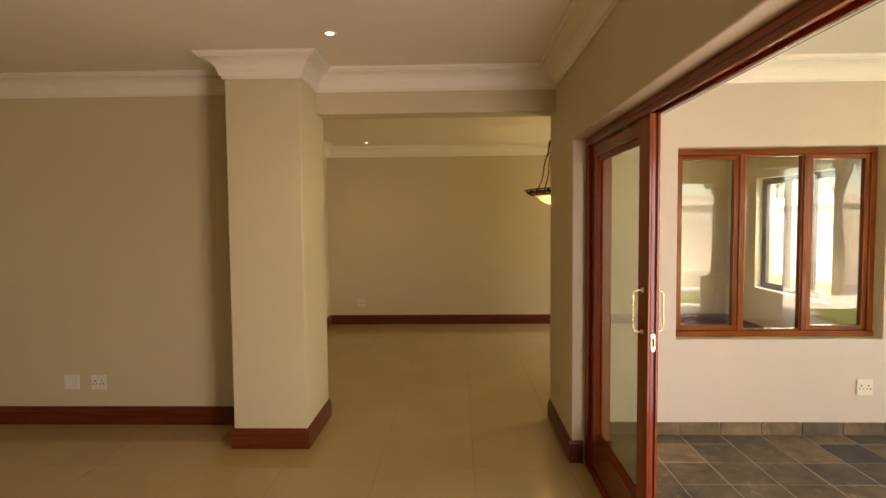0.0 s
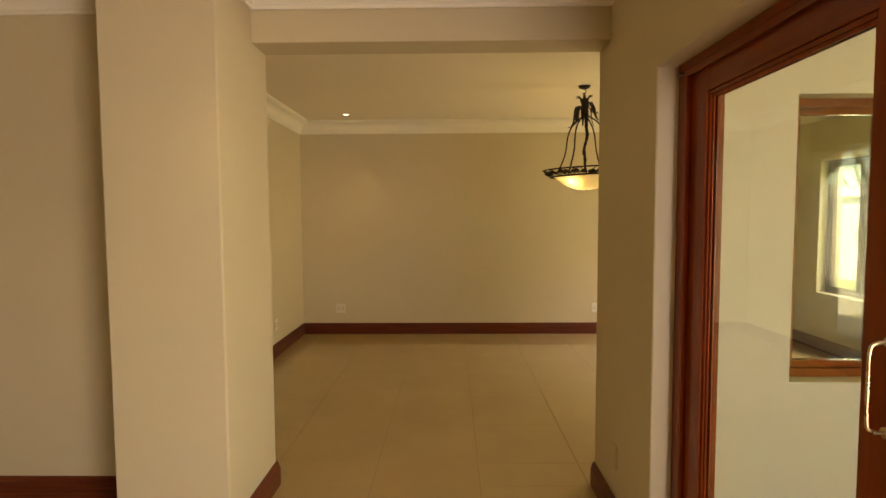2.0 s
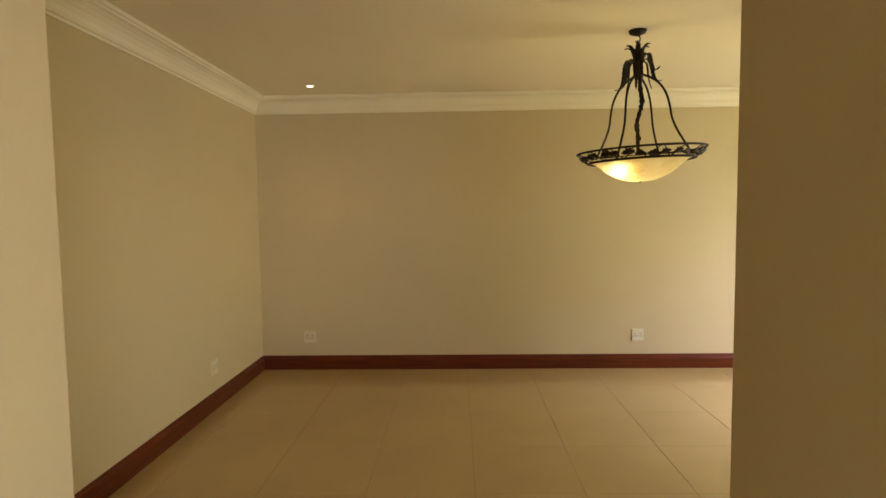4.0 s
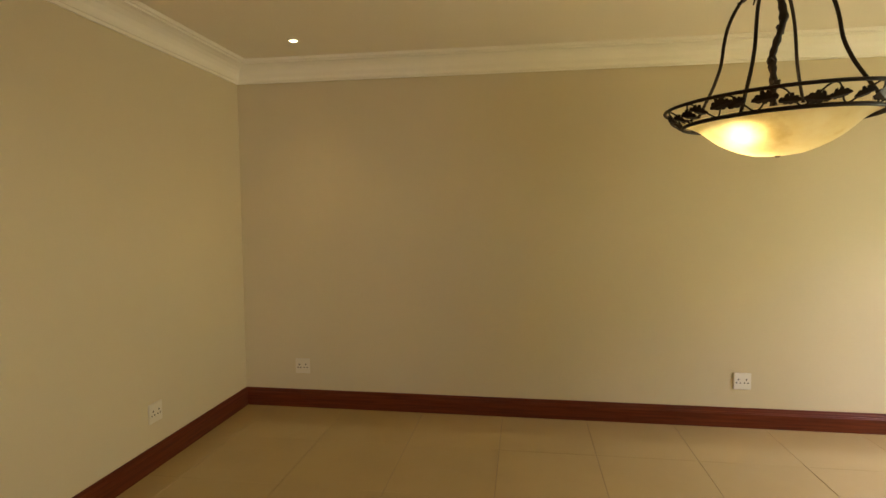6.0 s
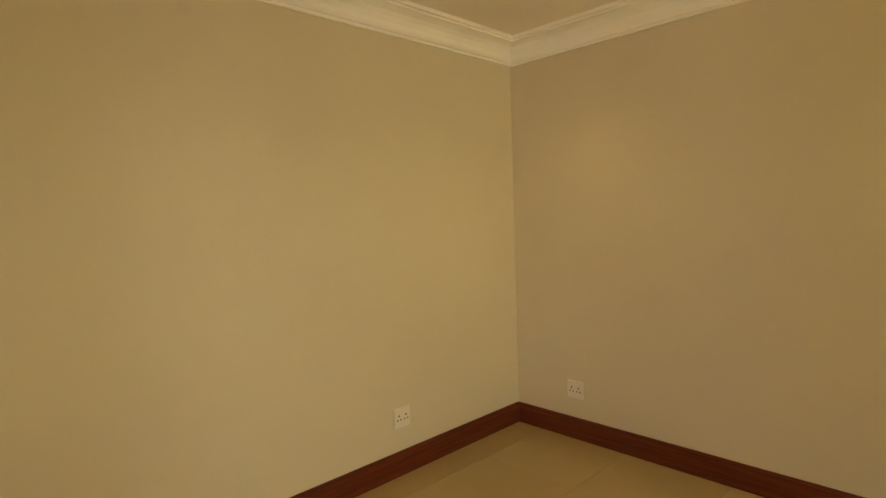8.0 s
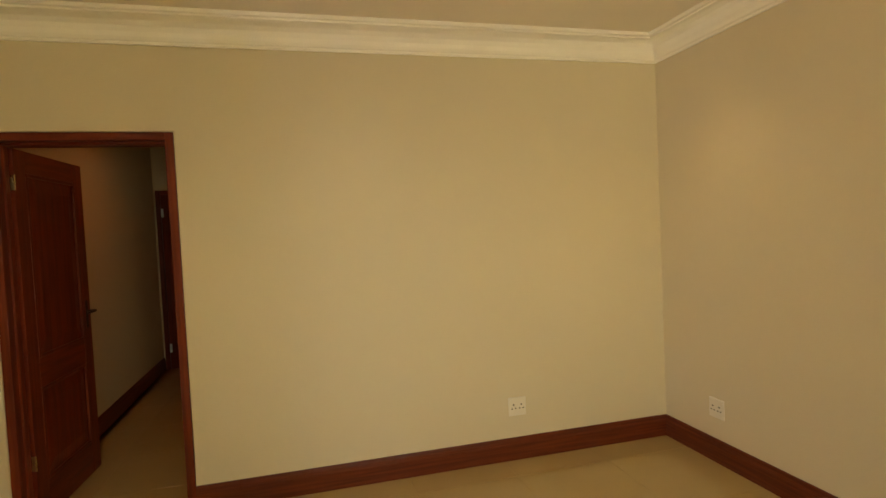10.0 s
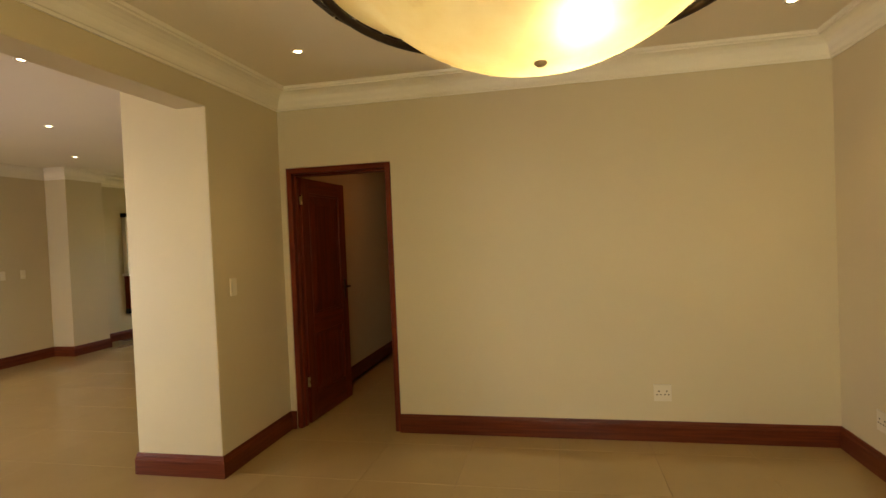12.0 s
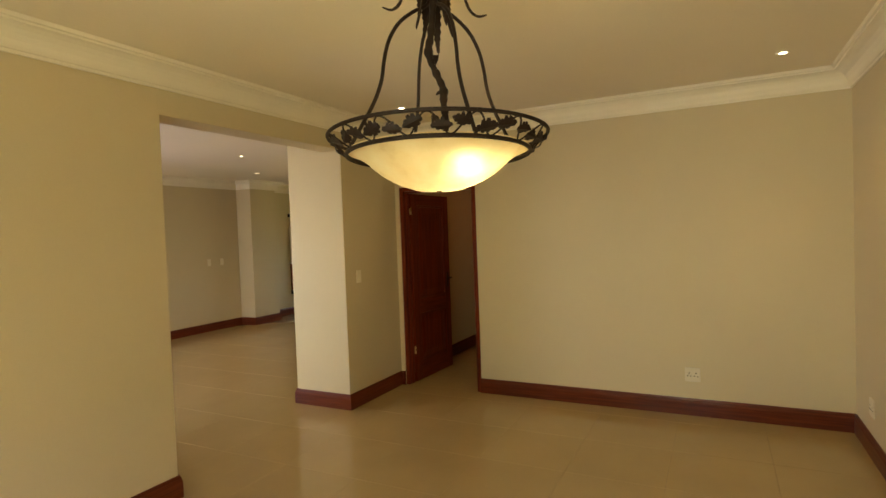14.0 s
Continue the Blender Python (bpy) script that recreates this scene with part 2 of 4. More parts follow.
def pierced(name, x0, x1, y0, y1, z0, z1, holes, m, label, square=(), outside=None):
    """A wall as one closed mesh with softly rounded arrises, but for the upright ones at the plan points in square; holes are (a0, a1, z0, z1) along its longer side and go right through it."""
    along = 0 if x1 - x0 > y1 - y0 else 1
    lo, hi = ((x0, x1), (y0, y1))[along]
    us = sorted({lo, hi, *[h[0] for h in holes], *[h[1] for h in holes]})
    zs = sorted({z0, z1, *[h[2] for h in holes], *[h[3] for h in holes]})
    solid = lambda i, k: 0 <= i < len(us) - 1 and 0 <= k < len(zs) - 1 and not any(h[0] - 1e-6 <= us[i] and us[i + 1] <= h[1] + 1e-6 and h[2] - 1e-6 <= zs[k] and zs[k + 1] <= h[3] + 1e-6 for h in holes)
    bm, seen = bmesh.new(), {}

    def v(u, w, z):
        co = (u, w, z) if along == 0 else (w, u, z)
        if co not in seen:
            seen[co] = bm.verts.new(co)
        return seen[co]
    wa, wb = ((y0, y1), (x0, x1))[along]
    for i in range(len(us) - 1):
        for k in range(len(zs) - 1):
            if not solid(i, k):
                continue
            a, b, c, d = us[i], us[i + 1], zs[k], zs[k + 1]
            for w in (wa, wb):
                bm.faces.new([v(a, w, c), v(b, w, c), v(b, w, d), v(a, w, d)])
            for di, dk, p, q in ((-1, 0, (a, c), (a, d)), (1, 0, (b, c), (b, d)), (0, -1, (a, c), (b, c)), (0, 1, (a, d), (b, d))):
                if not solid(i + di, k + dk):
                    bm.faces.new([v(p[0], wa, p[1]), v(q[0], wa, q[1]), v(q[0], wb, q[1]), v(p[0], wb, p[1])])
    bmesh.ops.recalc_face_normals(bm, faces=bm.faces)
    es = [e for e in bm.edges if len(e.link_faces) == 2 and e.calc_face_angle(0) > 1 and not any((q.co.xy - Vector(s)).length < 0.01 for q in e.verts for s in square)]
    bmesh.ops.bevel(bm, geom=es, offset=0.008, segments=3, affect="EDGES", profile=0.5)
    ob = tagged(part(name, bm, m, None, label), kind="structure", category="wall")
    if outside:
        ob.data.materials.append(outside)
        for f in ob.data.polygons:
            if f.center.y < y0 + 0.14:
                f.material_index = 1
    return ob


def sweep(path, profile, closed=False):
    """A moulding along a plan path with mitred corners; the profile's (out, z) goes out to the left of the way."""
    bm, rings, n = bmesh.new(), [], len(path)
    P = [Vector(p) for p in path]
    for i, p in enumerate(P):
        a = (p - P[i - 1]).normalized() if closed or i > 0 else None
        b = (P[(i + 1) % n] - p).normalized() if closed or i < n - 1 else None
        a, b = a or b, b or a
        na, nb = Vector((-a.y, a.x)), Vector((-b.y, b.x))
        mt = (na + nb) / (1 + na.dot(nb))
        rings.append([bm.verts.new((p.x + mt.x * o, p.y + mt.y * o, z)) for o, z in profile])
    for i in range(n if closed else n - 1):
        r, s = rings[i], rings[(i + 1) % n]
        for k in range(len(profile)):
            j = (k + 1) % len(profile)
            bm.faces.new([r[k], r[j], s[j], s[k]])
    if not closed:
        bm.faces.new(rings[0])
        bm.faces.new(rings[-1])
    return bm


def lathe(profile, n=48, closed=False):
    bm, rings = bmesh.new(), []
    for r, z in profile:
        rings.append([bm.verts.new((0, 0, z))] if r < 1e-6 else [bm.verts.new((r * math.cos(k * math.tau / n), r * math.sin(k * math.tau / n), z)) for k in range(n)])
    pairs = list(zip(rings, rings[1:])) + ([(rings[-1], rings[0])] if closed else [])
    for a, b in pairs:
        for k in range(n):
            j = (k + 1) % n
            q = [a[k % len(a)], a[j % len(a)], b[j % len(b)], b[k % len(b)]]
            q = list(dict.fromkeys(q))
            if len(q) > 2:
                bm.faces.new(q)
    return bm


def tube(bm, pts, radius, sides=8):
    """A round bar through the points; radius is one number or a function of 0..1."""
    P, rings = [Vector(p) for p in pts], []
    n, up = len(P), None
    for i, p in enumerate(P):
        d = (P[min(i + 1, n - 1)] - P[max(i - 1, 0)]).normalized()
        if up is None:
            up = d.orthogonal().normalized()
        up = (up - d * up.dot(d)).normalized()
        w = d.cross(up)
        r = radius(i / (n - 1)) if callable(radius) else radius
        rings.append([bm.verts.new(p + r * (math.cos(k * math.tau / sides) * up + math.sin(k * math.tau / sides) * w)) for k in range(sides)])
    for a, b in zip(rings, rings[1:]):
        for k in range(sides):
            bm.faces.new([a[k], a[(k + 1) % sides], b[(k + 1) % sides], b[k]])
    bm.faces.new(rings[0][::-1])
    bm.faces.new(rings[-1])
    return bm


def smooth_line(pts, n):
    """n points on a smooth line through a few points."""
    P = [Vector(p) for p in pts]
    out = []
    for i in range(n):
        u = i / (n - 1) * (len(P) - 1)
        k = min(int(u), len(P) - 2)
        f = u - k
        a, b, c, d = P[max(k - 1, 0)], P[k], P[k + 1], P[min(k + 2, len(P) - 1)]
        out.append(0.5 * (2 * b + (c - a) * f + (2 * a - 5 * b + 4 * c - d) * f * f + (3 * b - 3 * c + d - a) * f ** 3))
    return out


# ---- plan ----
XW, XE, YS, YN = -1.80, 4.20, 4.26, 8.20      # dining room
XR, YL, YB, XL = 0.905, 4.08, -0.79, -8.0     # living room: east, north, south, west faces
PX0, PX1, PY = -1.40, -0.885, 3.63            # pillar
BEAM_Y, BEAM_Z, H = 4.045, 2.385, 2.70
SL0, SL1, SLZ = -0.10, 3.43, 2.09             # sliding door opening
TOP = H + 0.05

pierced("wall_north", -2.0, 4.45, YN, 8.42, -0.05, TOP, [], WALL, "plain beige painted plaster wall of the dining room")
pierced("wall_east_dining", XE, 4.45, 3.95, YN, -0.05, TOP, [(5.90, 7.42, 0.64, 2.10)], WALL, "beige plaster wall with a garden window", [(XE, YN)])
pierced("wall_west_dining", -1.95, XW, 4.20, YN, -0.05, TOP, [(4.31, 5.18, -0.05, 2.09)], WALL, "beige plaster wall with a passage doorway", [(XW, YN), (XW, YS), (XW, 4.20)])
pierced("wall_living_north", XL - 0.2, PX0, YL, 4.20, -0.05, TOP, [], WALL, "beige plaster wall of the living room", [(PX0, YL), (PX0, 4.2)])
pierced("wall_dining_south", -1.80, PX0, 4.16, YS, -0.05, TOP, [], WALL, "beige plaster wall beside the passage door", [(PX0, YS), (-1.8, YS), (PX0, 4.16)])
def rounded_pillar():
    bm = boxed(PX0, PX1, PY, YS, -0.05, TOP)
    es = [e for e in bm.edges if abs(e.verts[0].co.z - e.verts[1].co.z) > 1 and not (e.verts[0].co.x < PX0 + 0.01 and e.verts[0].co.y > YS - 0.01)]
    bmesh.ops.bevel(bm, geom=es, offset=0.008, segments=3, affect="EDGES", profile=0.5)
    return bm


def beam_block():
    """Its ends run into the walls, and only the long lower arrises are rounded."""
    bm = boxed(PX1 - 0.012, XR + 0.012, BEAM_Y, YS + 0.0006, BEAM_Z, TOP)
    es = [e for e in bm.edges if all(v.co.z < BEAM_Z + 0.01 for v in e.verts) and abs(e.verts[0].co.x - e.verts[1].co.x) > 1]
    bmesh.ops.bevel(bm, geom=es, offset=0.006, segments=3, affect="EDGES", profile=0.5)
    return bm


tagged(part("pillar", rounded_pillar(), WALL, None, "square beige plastered pillar beside the wide opening"), category="pillar", kind="structure")
tagged(part("beam", beam_block(), WALL, None, "beige plastered beam over the wide opening"), category="beam", kind="structure")
pierced("wall_living_east", XR, 1.15, YB - 0.2, YS, -0.05, TOP, [(SL0, SL1, -0.05, SLZ)], WALL, "beige plaster wall with a sliding door opening", [(1.15, YS)])
pierced("wall_patio_north", 1.15, XE + 0.002, 3.95, YS, -0.05, TOP, [(1.775, 3.265, 0.69, 2.09)], WALL, "beige plaster wall with a three-light window to the patio", [(1.15, YS), (1.15, 3.95), (XE + 0.002, YS)], TAUPE)
pierced("wall_living_south", -4.31, XR, YB - 0.2, YB, -0.05, TOP, [], WALL, "beige plaster wall of the living room", [(XR, YB)])
tagged(part("pilaster", boxed(-4.95, -4.31, YB - 0.2, -0.44, -0.05, TOP, 0.008), WALL, None, "beige plastered pilaster on the living room wall"), category="pilaster", kind="structure")
pierced("wall_living_south_recess", XL - 0.2, -4.95, YB - 0.2, YB, -0.05, TOP, [], WALL, "beige plaster wall beyond the pilaster")
pierced("wall_living_west", XL - 0.2, XL, YB, YL, -0.05, TOP, [(0.7, 2.5, 0.70, 2.10)], WALL, "plain beige wall at the end of the living room")
pierced("wall_corridor_north", -5.70, -1.95, 5.30, 5.45, -0.05, TOP, [], WALL, "beige wall of the unlit passage")
pierced("wall_corridor_end", -5.70, -5.55, 4.20, 5.30, -0.05, TOP, [], WALL, "beige end wall of the unlit passage")

def ell():
    """The indoor ceiling, with the patio's corner left out."""
    bm = bmesh.new()
    plan = ((-8.3, -1.1), (1.158, -1.1), (1.158, 4.002), (4.5, 4.002), (4.5, 8.5), (-8.3, 8.5))
    lo, hi = [bm.verts.new((x, y, H)) for x, y in plan], [bm.verts.new((x, y, H + 0.2)) for x, y in plan]
    bm.faces.new(lo[::-1]), bm.faces.new(hi)
    for i in range(6):
        bm.faces.new([lo[i], lo[(i + 1) % 6], hi[(i + 1) % 6], hi[i]])
    return bm


tagged(part("ceiling", ell(), CEIL, None, "smooth off-white painted ceiling"), category="ceiling", kind="structure")
tagged(part("ceiling_patio", boxed(1.16, 5.3, -1.1, 4.0, H, H + 0.2), PATIO_WHITE, None, "off-white patio soffit"), category="ceiling", kind="structure")
tagged(part("floor", boxed(-8.2, 1.02, -1.05, 4.26, -0.15, -0.0022), GROUT, None, "glossy cream porcelain tile floor of the living room"), category="floor", kind="structure")
FLOOR_L = bpy.data.objects["floor"]
FLOOR_D = tagged(part("floor_dining", boxed(-6.5, 4.3, 4.26, 8.3, -0.15, -0.0022), GROUT, None, "glossy cream porcelain tile floor of the dining room"), category="floor", kind="structure")
FLOOR_P = tagged(part("floor_patio", boxed(1.02, 5.0, -1.0, 3.98, -0.2, -0.0235), SLATE_GROUT, None, "multicoloured slate tile patio floor"), category="floor", kind="structure")

# ---- mouldings ----
COVE = [(0, 2.545), (0.012, 2.545), (0.014, 2.560), (0.022, 2.564), (0.030, 2.580), (0.036, 2.604), (0.050, 2.630), (0.072, 2.650), (0.100, 2.662), (0.124, 2.667), (0.126, 2.676), (0.140, 2.680), (0.146, 2.6985), (0, 2.6985)]
BASE = [(0, 0), (0.018, 0), (0.018, 0.100), (0.0155, 0.104), (0.0155, 0.110), (0.0125, 0.114), (0.012, 0.124), (0.008, 0.132), (0.006, 0.142), (0, 0.142)]


def moulding(name, path, profile, m, label, category, closed=False):
    return tagged(part(name, sweep(path, profile, closed), m, None, label), category=category, kind="structure")


moulding("cornice_dining", [(XW, YS), (XE, YS), (XE, YN), (XW, YN)], COVE, WHITE, "white moulded plaster cornice round the dining room", "cornice", True)
moulding("cornice_living", [(XL, YB), (-4.95, YB), (-4.95, -0.44), (-4.31, -0.44), (-4.31, YB), (XR, YB), (XR, BEAM_Y), (PX1, BEAM_Y), (PX1, PY), (PX0, PY), (PX0, YL), (XL, YL)], COVE, WHITE, "white moulded plaster cornice round living room and pillar", "cornice", True)
moulding("cornice_patio", [(XE + 0.25, 3.95), (1.15, 3.95), (1.15, -1.0)], COVE, PATIO_WHITE, "white moulded plaster cornice on the patio", "cornice")
BL, BC = "dark mahogany skirting board with a moulded top", "skirting board"
moulding("baseboard_dining", [(XR, SL1 + 0.0), (XR, YS), (XE, YS), (XE, YN), (XW, YN), (XW, 5.18)], BASE, SKIRT, BL, BC)
moulding("baseboard_pillar", [(XW, 4.31), (XW, YS), (PX1, YS), (PX1, PY), (PX0, PY), (PX0, YL), (XL, YL), (XL, YB), (-4.95, YB), (-4.95, -0.44), (-4.31, -0.44), (-4.31, YB), (XR, YB), (XR, SL0)], BASE, SKIRT, BL, BC)
moulding("baseboard_reveal", [(0.975, SL1), (XR - 0.018, SL1)], BASE, SKIRT, BL, BC)
moulding("baseboard_corridor", [(-5.55, 4.20), (-2.0, 4.20)], BASE, SKIRT, BL, BC)
moulding("baseboard_corridor", [(-1.95, 5.30), (-5.55, 5.30)], BASE, SKIRT, BL, BC)


# ---- windows ----
def window(name, x, y, z, w, h, rz, m_along, m_up, label):
    """Three lights: casement, fixed pane, casement. Local x runs along the wall, -y looks out, the base is the sill."""
    win = thing(name, x, y, z, label, "window", rz, kind="structure")
    d = 0.035
    part("window_head", boxed(0, w, -d, d, h - 0.042, h, 0.004), m_along, win)
    part("window_sill", boxed(-0.0, w, -d - 0.012, d, 0, 0.042, 0.004), m_along, win)
    for a, b in ((0, 0.042), (w - 0.042, w), (w * 0.335 - 0.004, w * 0.335 + 0.034), (w * 0.667 - 0.03, w * 0.667 + 0.008)):
        part("window_frame", boxed(a, b, -d, d, 0.042, h - 0.042, 0.004), m_up, win)
    lights = ((0.042, w * 0.335 - 0.004, True), (w * 0.335 + 0.034, w * 0.667 - 0.03, False), (w * 0.667 + 0.008, w - 0.042, True))
    for k, (a, b, opens) in enumerate(lights):
        s = 0.036 if opens else 0.012
        lo, hi = 0.042, h - 0.042
        sash = part("sash", boxed(a + 0.001, a + s, -0.022, 0.026, lo + 0.001, hi - 0.001, 0.004), m_up, win)
        part("sash_stile", boxed(b - s, b - 0.001, -0.022, 0.026, lo + 0.001, hi - 0.001, 0.004), m_up, sash)
        part("sash_rail", boxed(a + s, b - s, -0.0215, 0.0255, lo + 0.001, lo + s, 0.004), m_along, sash)
        part("sash_rail", boxed(a + s, b - s, -0.0215, 0.0255, hi - s, hi - 0.001, 0.004), m_along, sash)
        pane = part("pane", boxed(a + s - 0.004, b - s + 0.004, -0.002, 0.002, lo + s - 0.004, hi - s + 0.004), GLASS, win)
        pane.visible_shadow = False
        if opens:
            hx = b - s * 0.5 if k == 0 else a + s * 0.5
            bm = boxed(hx - 0.012, hx + 0.012, 0.026, 0.034, h * 0.46, h * 0.46 + 0.07, 0.003)
            tube(bm, smooth_line([(hx, 0.034, h * 0.46 + 0.035), (hx, 0.052, h * 0.46 + 0.03), (hx, 0.055, h * 0.46 - 0.02), (hx, 0.05, h * 0.46 - 0.075)], 10), 0.006, 6)
            part("window_handle", bm, IRON, sash, "dark bronze casement handle")
    return win


tagged(part("window_reveal", boxed(1.760, 1.825, 4.123, YS + 0.0006, 0.678, 2.102), WALL, None, "beige plaster window reveal"), category="reveal", kind="structure")
window("window_1", 1.775, 4.085, 0.69, 1.49, 1.40, 0, WINWOOD[0], WINWOOD[2], "three-light mahogany window between patio and dining room")
window("window_2", 4.325, 5.90, 0.64, 1.52, 1.46, 90, GREYWOOD[0], GREYWOOD[2], "three-light dark timber window to the garden")
window("window_3", -8.08, 2.5, 0.70, 1.80, 1.40, -90, MAHOG[0], MAHOG[2], "three-light mahogany window at the end of the living room")

# ---- sliding door ----
frame_1 = thing("door_frame_1", 1.062, SL0, 0, "mahogany frame of the patio sliding door", "door frame", kind="structure")
L = SL1 - SL0
part("frame_head", boxed(-0.075, 0.060, 0, L, 2.056, 2.088, 0.004), MAHOG[1], frame_1)
part("head_stop", boxed(-0.075, -0.058, 0.05, L - 0.05, 2.030, 2.056, 0.003), MAHOG[1], frame_1)
part("head_stop", boxed(-0.002, 0.012, 0.05, L - 0.05, 2.040, 2.056, 0.003), MAHOG[1], frame_1)
part("head_track", boxed(0.030, 0.046, 0.06, L - 0.06, 2.052, 2.0575, 0.001), STEEL, frame_1, "pale metal sliding track")
# flat dark strip: the groove's shade as colour, nothing is cut in
part("groove_shade", boxed(0.048, 0.054, 0.06, L - 0.06, 2.0545, 2.0565), DARK, frame_1, "dark strip painted as the shade of a track groove")
part("frame_jamb", boxed(-0.075, 0.075, L - 0.062, L - 0.001, 0, 2.045, 0.005), MAHOG[2], frame_1)
part("jamb_bead", boxed(-0.078, -0.056, L - 0.078, L - 0.062, 0, 2.045, 0.004), MAHOG[2], frame_1)
part("frame_jamb", boxed(-0.075, 0.075, 0.001, 0.062, 0, 2.045, 0.005), MAHOG[2], frame_1)
part("threshold", boxed(-0.075, 0.10, 0.062, L - 0.062, -0.03, 0.012, 0.003), MAHOG[1], frame_1)

slide = thing("sliding_door", 1.03, 2.34, 0.014, "glazed mahogany sliding door pushed open", "sliding door")
W, TH, HT = 1.02, 0.024, 2.022
for nm, a, b, c, e, mm in (("stile", 0, 0.125, 0, HT, MAHOG[2]), ("stile", W - 0.125, W, 0, HT, MAHOG[2]), ("top_rail", 0.125, W - 0.125, HT - 0.085, HT, MAHOG[1]), ("bottom_rail", 0.125, W - 0.125, 0, 0.235, MAHOG[1])):
    inset = 0.0005 if "rail" in nm else 0
    part(nm, boxed(-TH + inset, TH - inset, a, b, c, e, 0.003), mm, slide)
for side in (-1, 1):
    for k, (o, t2) in enumerate(((0.0, 0.017), (0.012, 0.010))):
        a, b, c, e = 0.125 + o, W - 0.125 - o, 0.235 + o, HT - 0.085 - o
        x0, x1 = sorted((side * 0.004, side * t2))
        wd = 0.014
        bm = bmesh.new()
        block(bm, x0, x1, a, a + wd, c, e, 0.003)
        block(bm, x0, x1, b - wd, b, c, e, 0.003)
        block(bm, x0, x1, a + wd, b - wd, c, c + wd, 0.003)
        block(bm, x0, x1, a + wd, b - wd, e - wd, e, 0.003)
        part("glazing_bead", bm, MAHOG[2], slide)
pn = part("pane", boxed(-0.003, 0.003, 0.12, W - 0.12, 0.23, HT - 0.08), DOOR_GLASS, slide)
pn.visible_shadow = False
for x in (-0.018, 0.018):
    part("edge_bead", boxed(x - 0.006, x + 0.006, -0.010, 0.001, 0.002, HT - 0.002, 0.003), MAHOG[2], slide)
# dark strips paint the shade between the edge beads
for x in (-0.0095, 0.0095):
    part("gap_shade", boxed(x - 0.0022, x + 0.0022, -0.002, 0.001, 0.002, HT - 0.002), DARK, slide)
for side in (-1, 1):
    x = side * TH
    bm = bmesh.new()
    tube(bm, smooth_line([(x, 0.055, 1.055), (x + side * 0.03, 0.055, 1.058), (x + side * 0.042, 0.055, 1.075), (x + side * 0.043, 0.055, 1.15), (x + side * 0.042, 0.055, 1.225), (x + side * 0.03, 0.055, 1.242), (x, 0.055, 1.245)], 24), 0.004, 10)
    for z in (1.055, 1.245):
        tube(bm, [(x, 0.055, z), (x + side * 0.006, 0.055, z)], 0.012, 14)
    part("pull_handle", bm, BRASS, slide, "polished brass pull handle", True)
bm = bmesh.new()
n = 20
ring = [(0.009 * math.cos(k * math.tau / n), 0.030 * (1 if math.sin(k * math.tau / n) > 0 else -1) + 0.009 * math.sin(k * math.tau / n)) for k in range(n)]
va, vb = [bm.verts.new((0.0 + a, -0.0125, 1.02 + b)) for a, b in ring], [bm.verts.new((0.0 + a, -0.004, 1.02 + b)) for a, b in ring]
bm.faces.new(va)
bm.faces.new(vb)
for k in range(n):
    bm.faces.new([va[k], va[(k + 1) % n], vb[(k + 1) % n], vb[k]])
lock = part("lock_plate", bm, BRASS, slide, "brass lock plate in the door edge")
part("keyhole", boxed(-0.0055, 0.0055, -0.0135, -0.006, 1.000, 1.040, 0.001), DARK, lock)
for z in (0.990, 1.050):
    b2 = bmesh.new()
    tube(b2, [(0, -0.0135, z), (0, -0.007, z)], 0.003, 8)
    part("screw", b2, DARK, lock)

# ---- passage door ----
frame_2 = thing("door_frame_2", -1.875, 4.31, 0, "mahogany door frame of the passage", "door frame", kind="structure")
part("frame_head", boxed(-0.075, 0.072, 0.045, 0.825, 2.045, 2.088, 0.004), DARKWOOD[1], frame_2)
part("head_stop", boxed(-0.075, 0.02, 0.045, 0.825, 2.03, 2.045, 0.003), DARKWOOD[1], frame_2)
for a, b, c in ((0.002, 0.045, 0.058), (0.825, 0.868, 0.812)):
    jamb = part("frame_jamb", boxed(-0.075, 0.072, a, b, 0, 2.088, 0.004), DARKWOOD[2], frame_2)
    part("jamb_stop", boxed(-0.025, 0.02, min(b, c) if c < a else b, max(a, c) if c > b else a, 0, 2.03, 0.003), DARKWOOD[2], jamb)
leaf = thing("panel_door", -1.915, 4.362, 0.006, "two-panel mahogany door standing open into the passage", "door", 87)
DW, DT, DH = 0.80, 0.02, 2.02
for nm, a, b, c, e, mm in (("stile", 0, 0.115, 0, DH, DARKWOOD[2]), ("stile", DW - 0.115, DW, 0, DH, DARKWOOD[2]), ("top_rail", 0.115, DW - 0.115, DH - 0.12, DH, DARKWOOD[1]), ("middle_rail", 0.115, DW - 0.115, 0.72, 0.88, DARKWOOD[1]), ("bottom_rail", 0.115, DW - 0.115, 0, 0.20, DARKWOOD[1])):
    inset = 0.0005 if "rail" in nm else 0
    part(nm, boxed(-DT + inset, DT - inset, a, b, c, e, 0.004), mm, leaf)


def fielded(y0, y1, z0, z1, slope, low, high):
    """A raised panel on both faces, with wide sloping margins."""
    bm = bmesh.new()
    rings = [[bm.verts.new((x, y, z)) for y, z in ((y0 + m, z0 + m), (y1 - m, z0 + m), (y1 - m, z1 - m), (y0 + m, z1 - m))] for x, m in ((-high, slope), (-low, 0), (low, 0), (high, slope))]
    for a, b in zip(rings, rings[1:]):
        for k in range(4):
            bm.faces.new([a[k], a[(k + 1) % 4], b[(k + 1) % 4], b[k]])
    bm.faces.new(rings[0]), bm.faces.new(rings[3])
    return bm


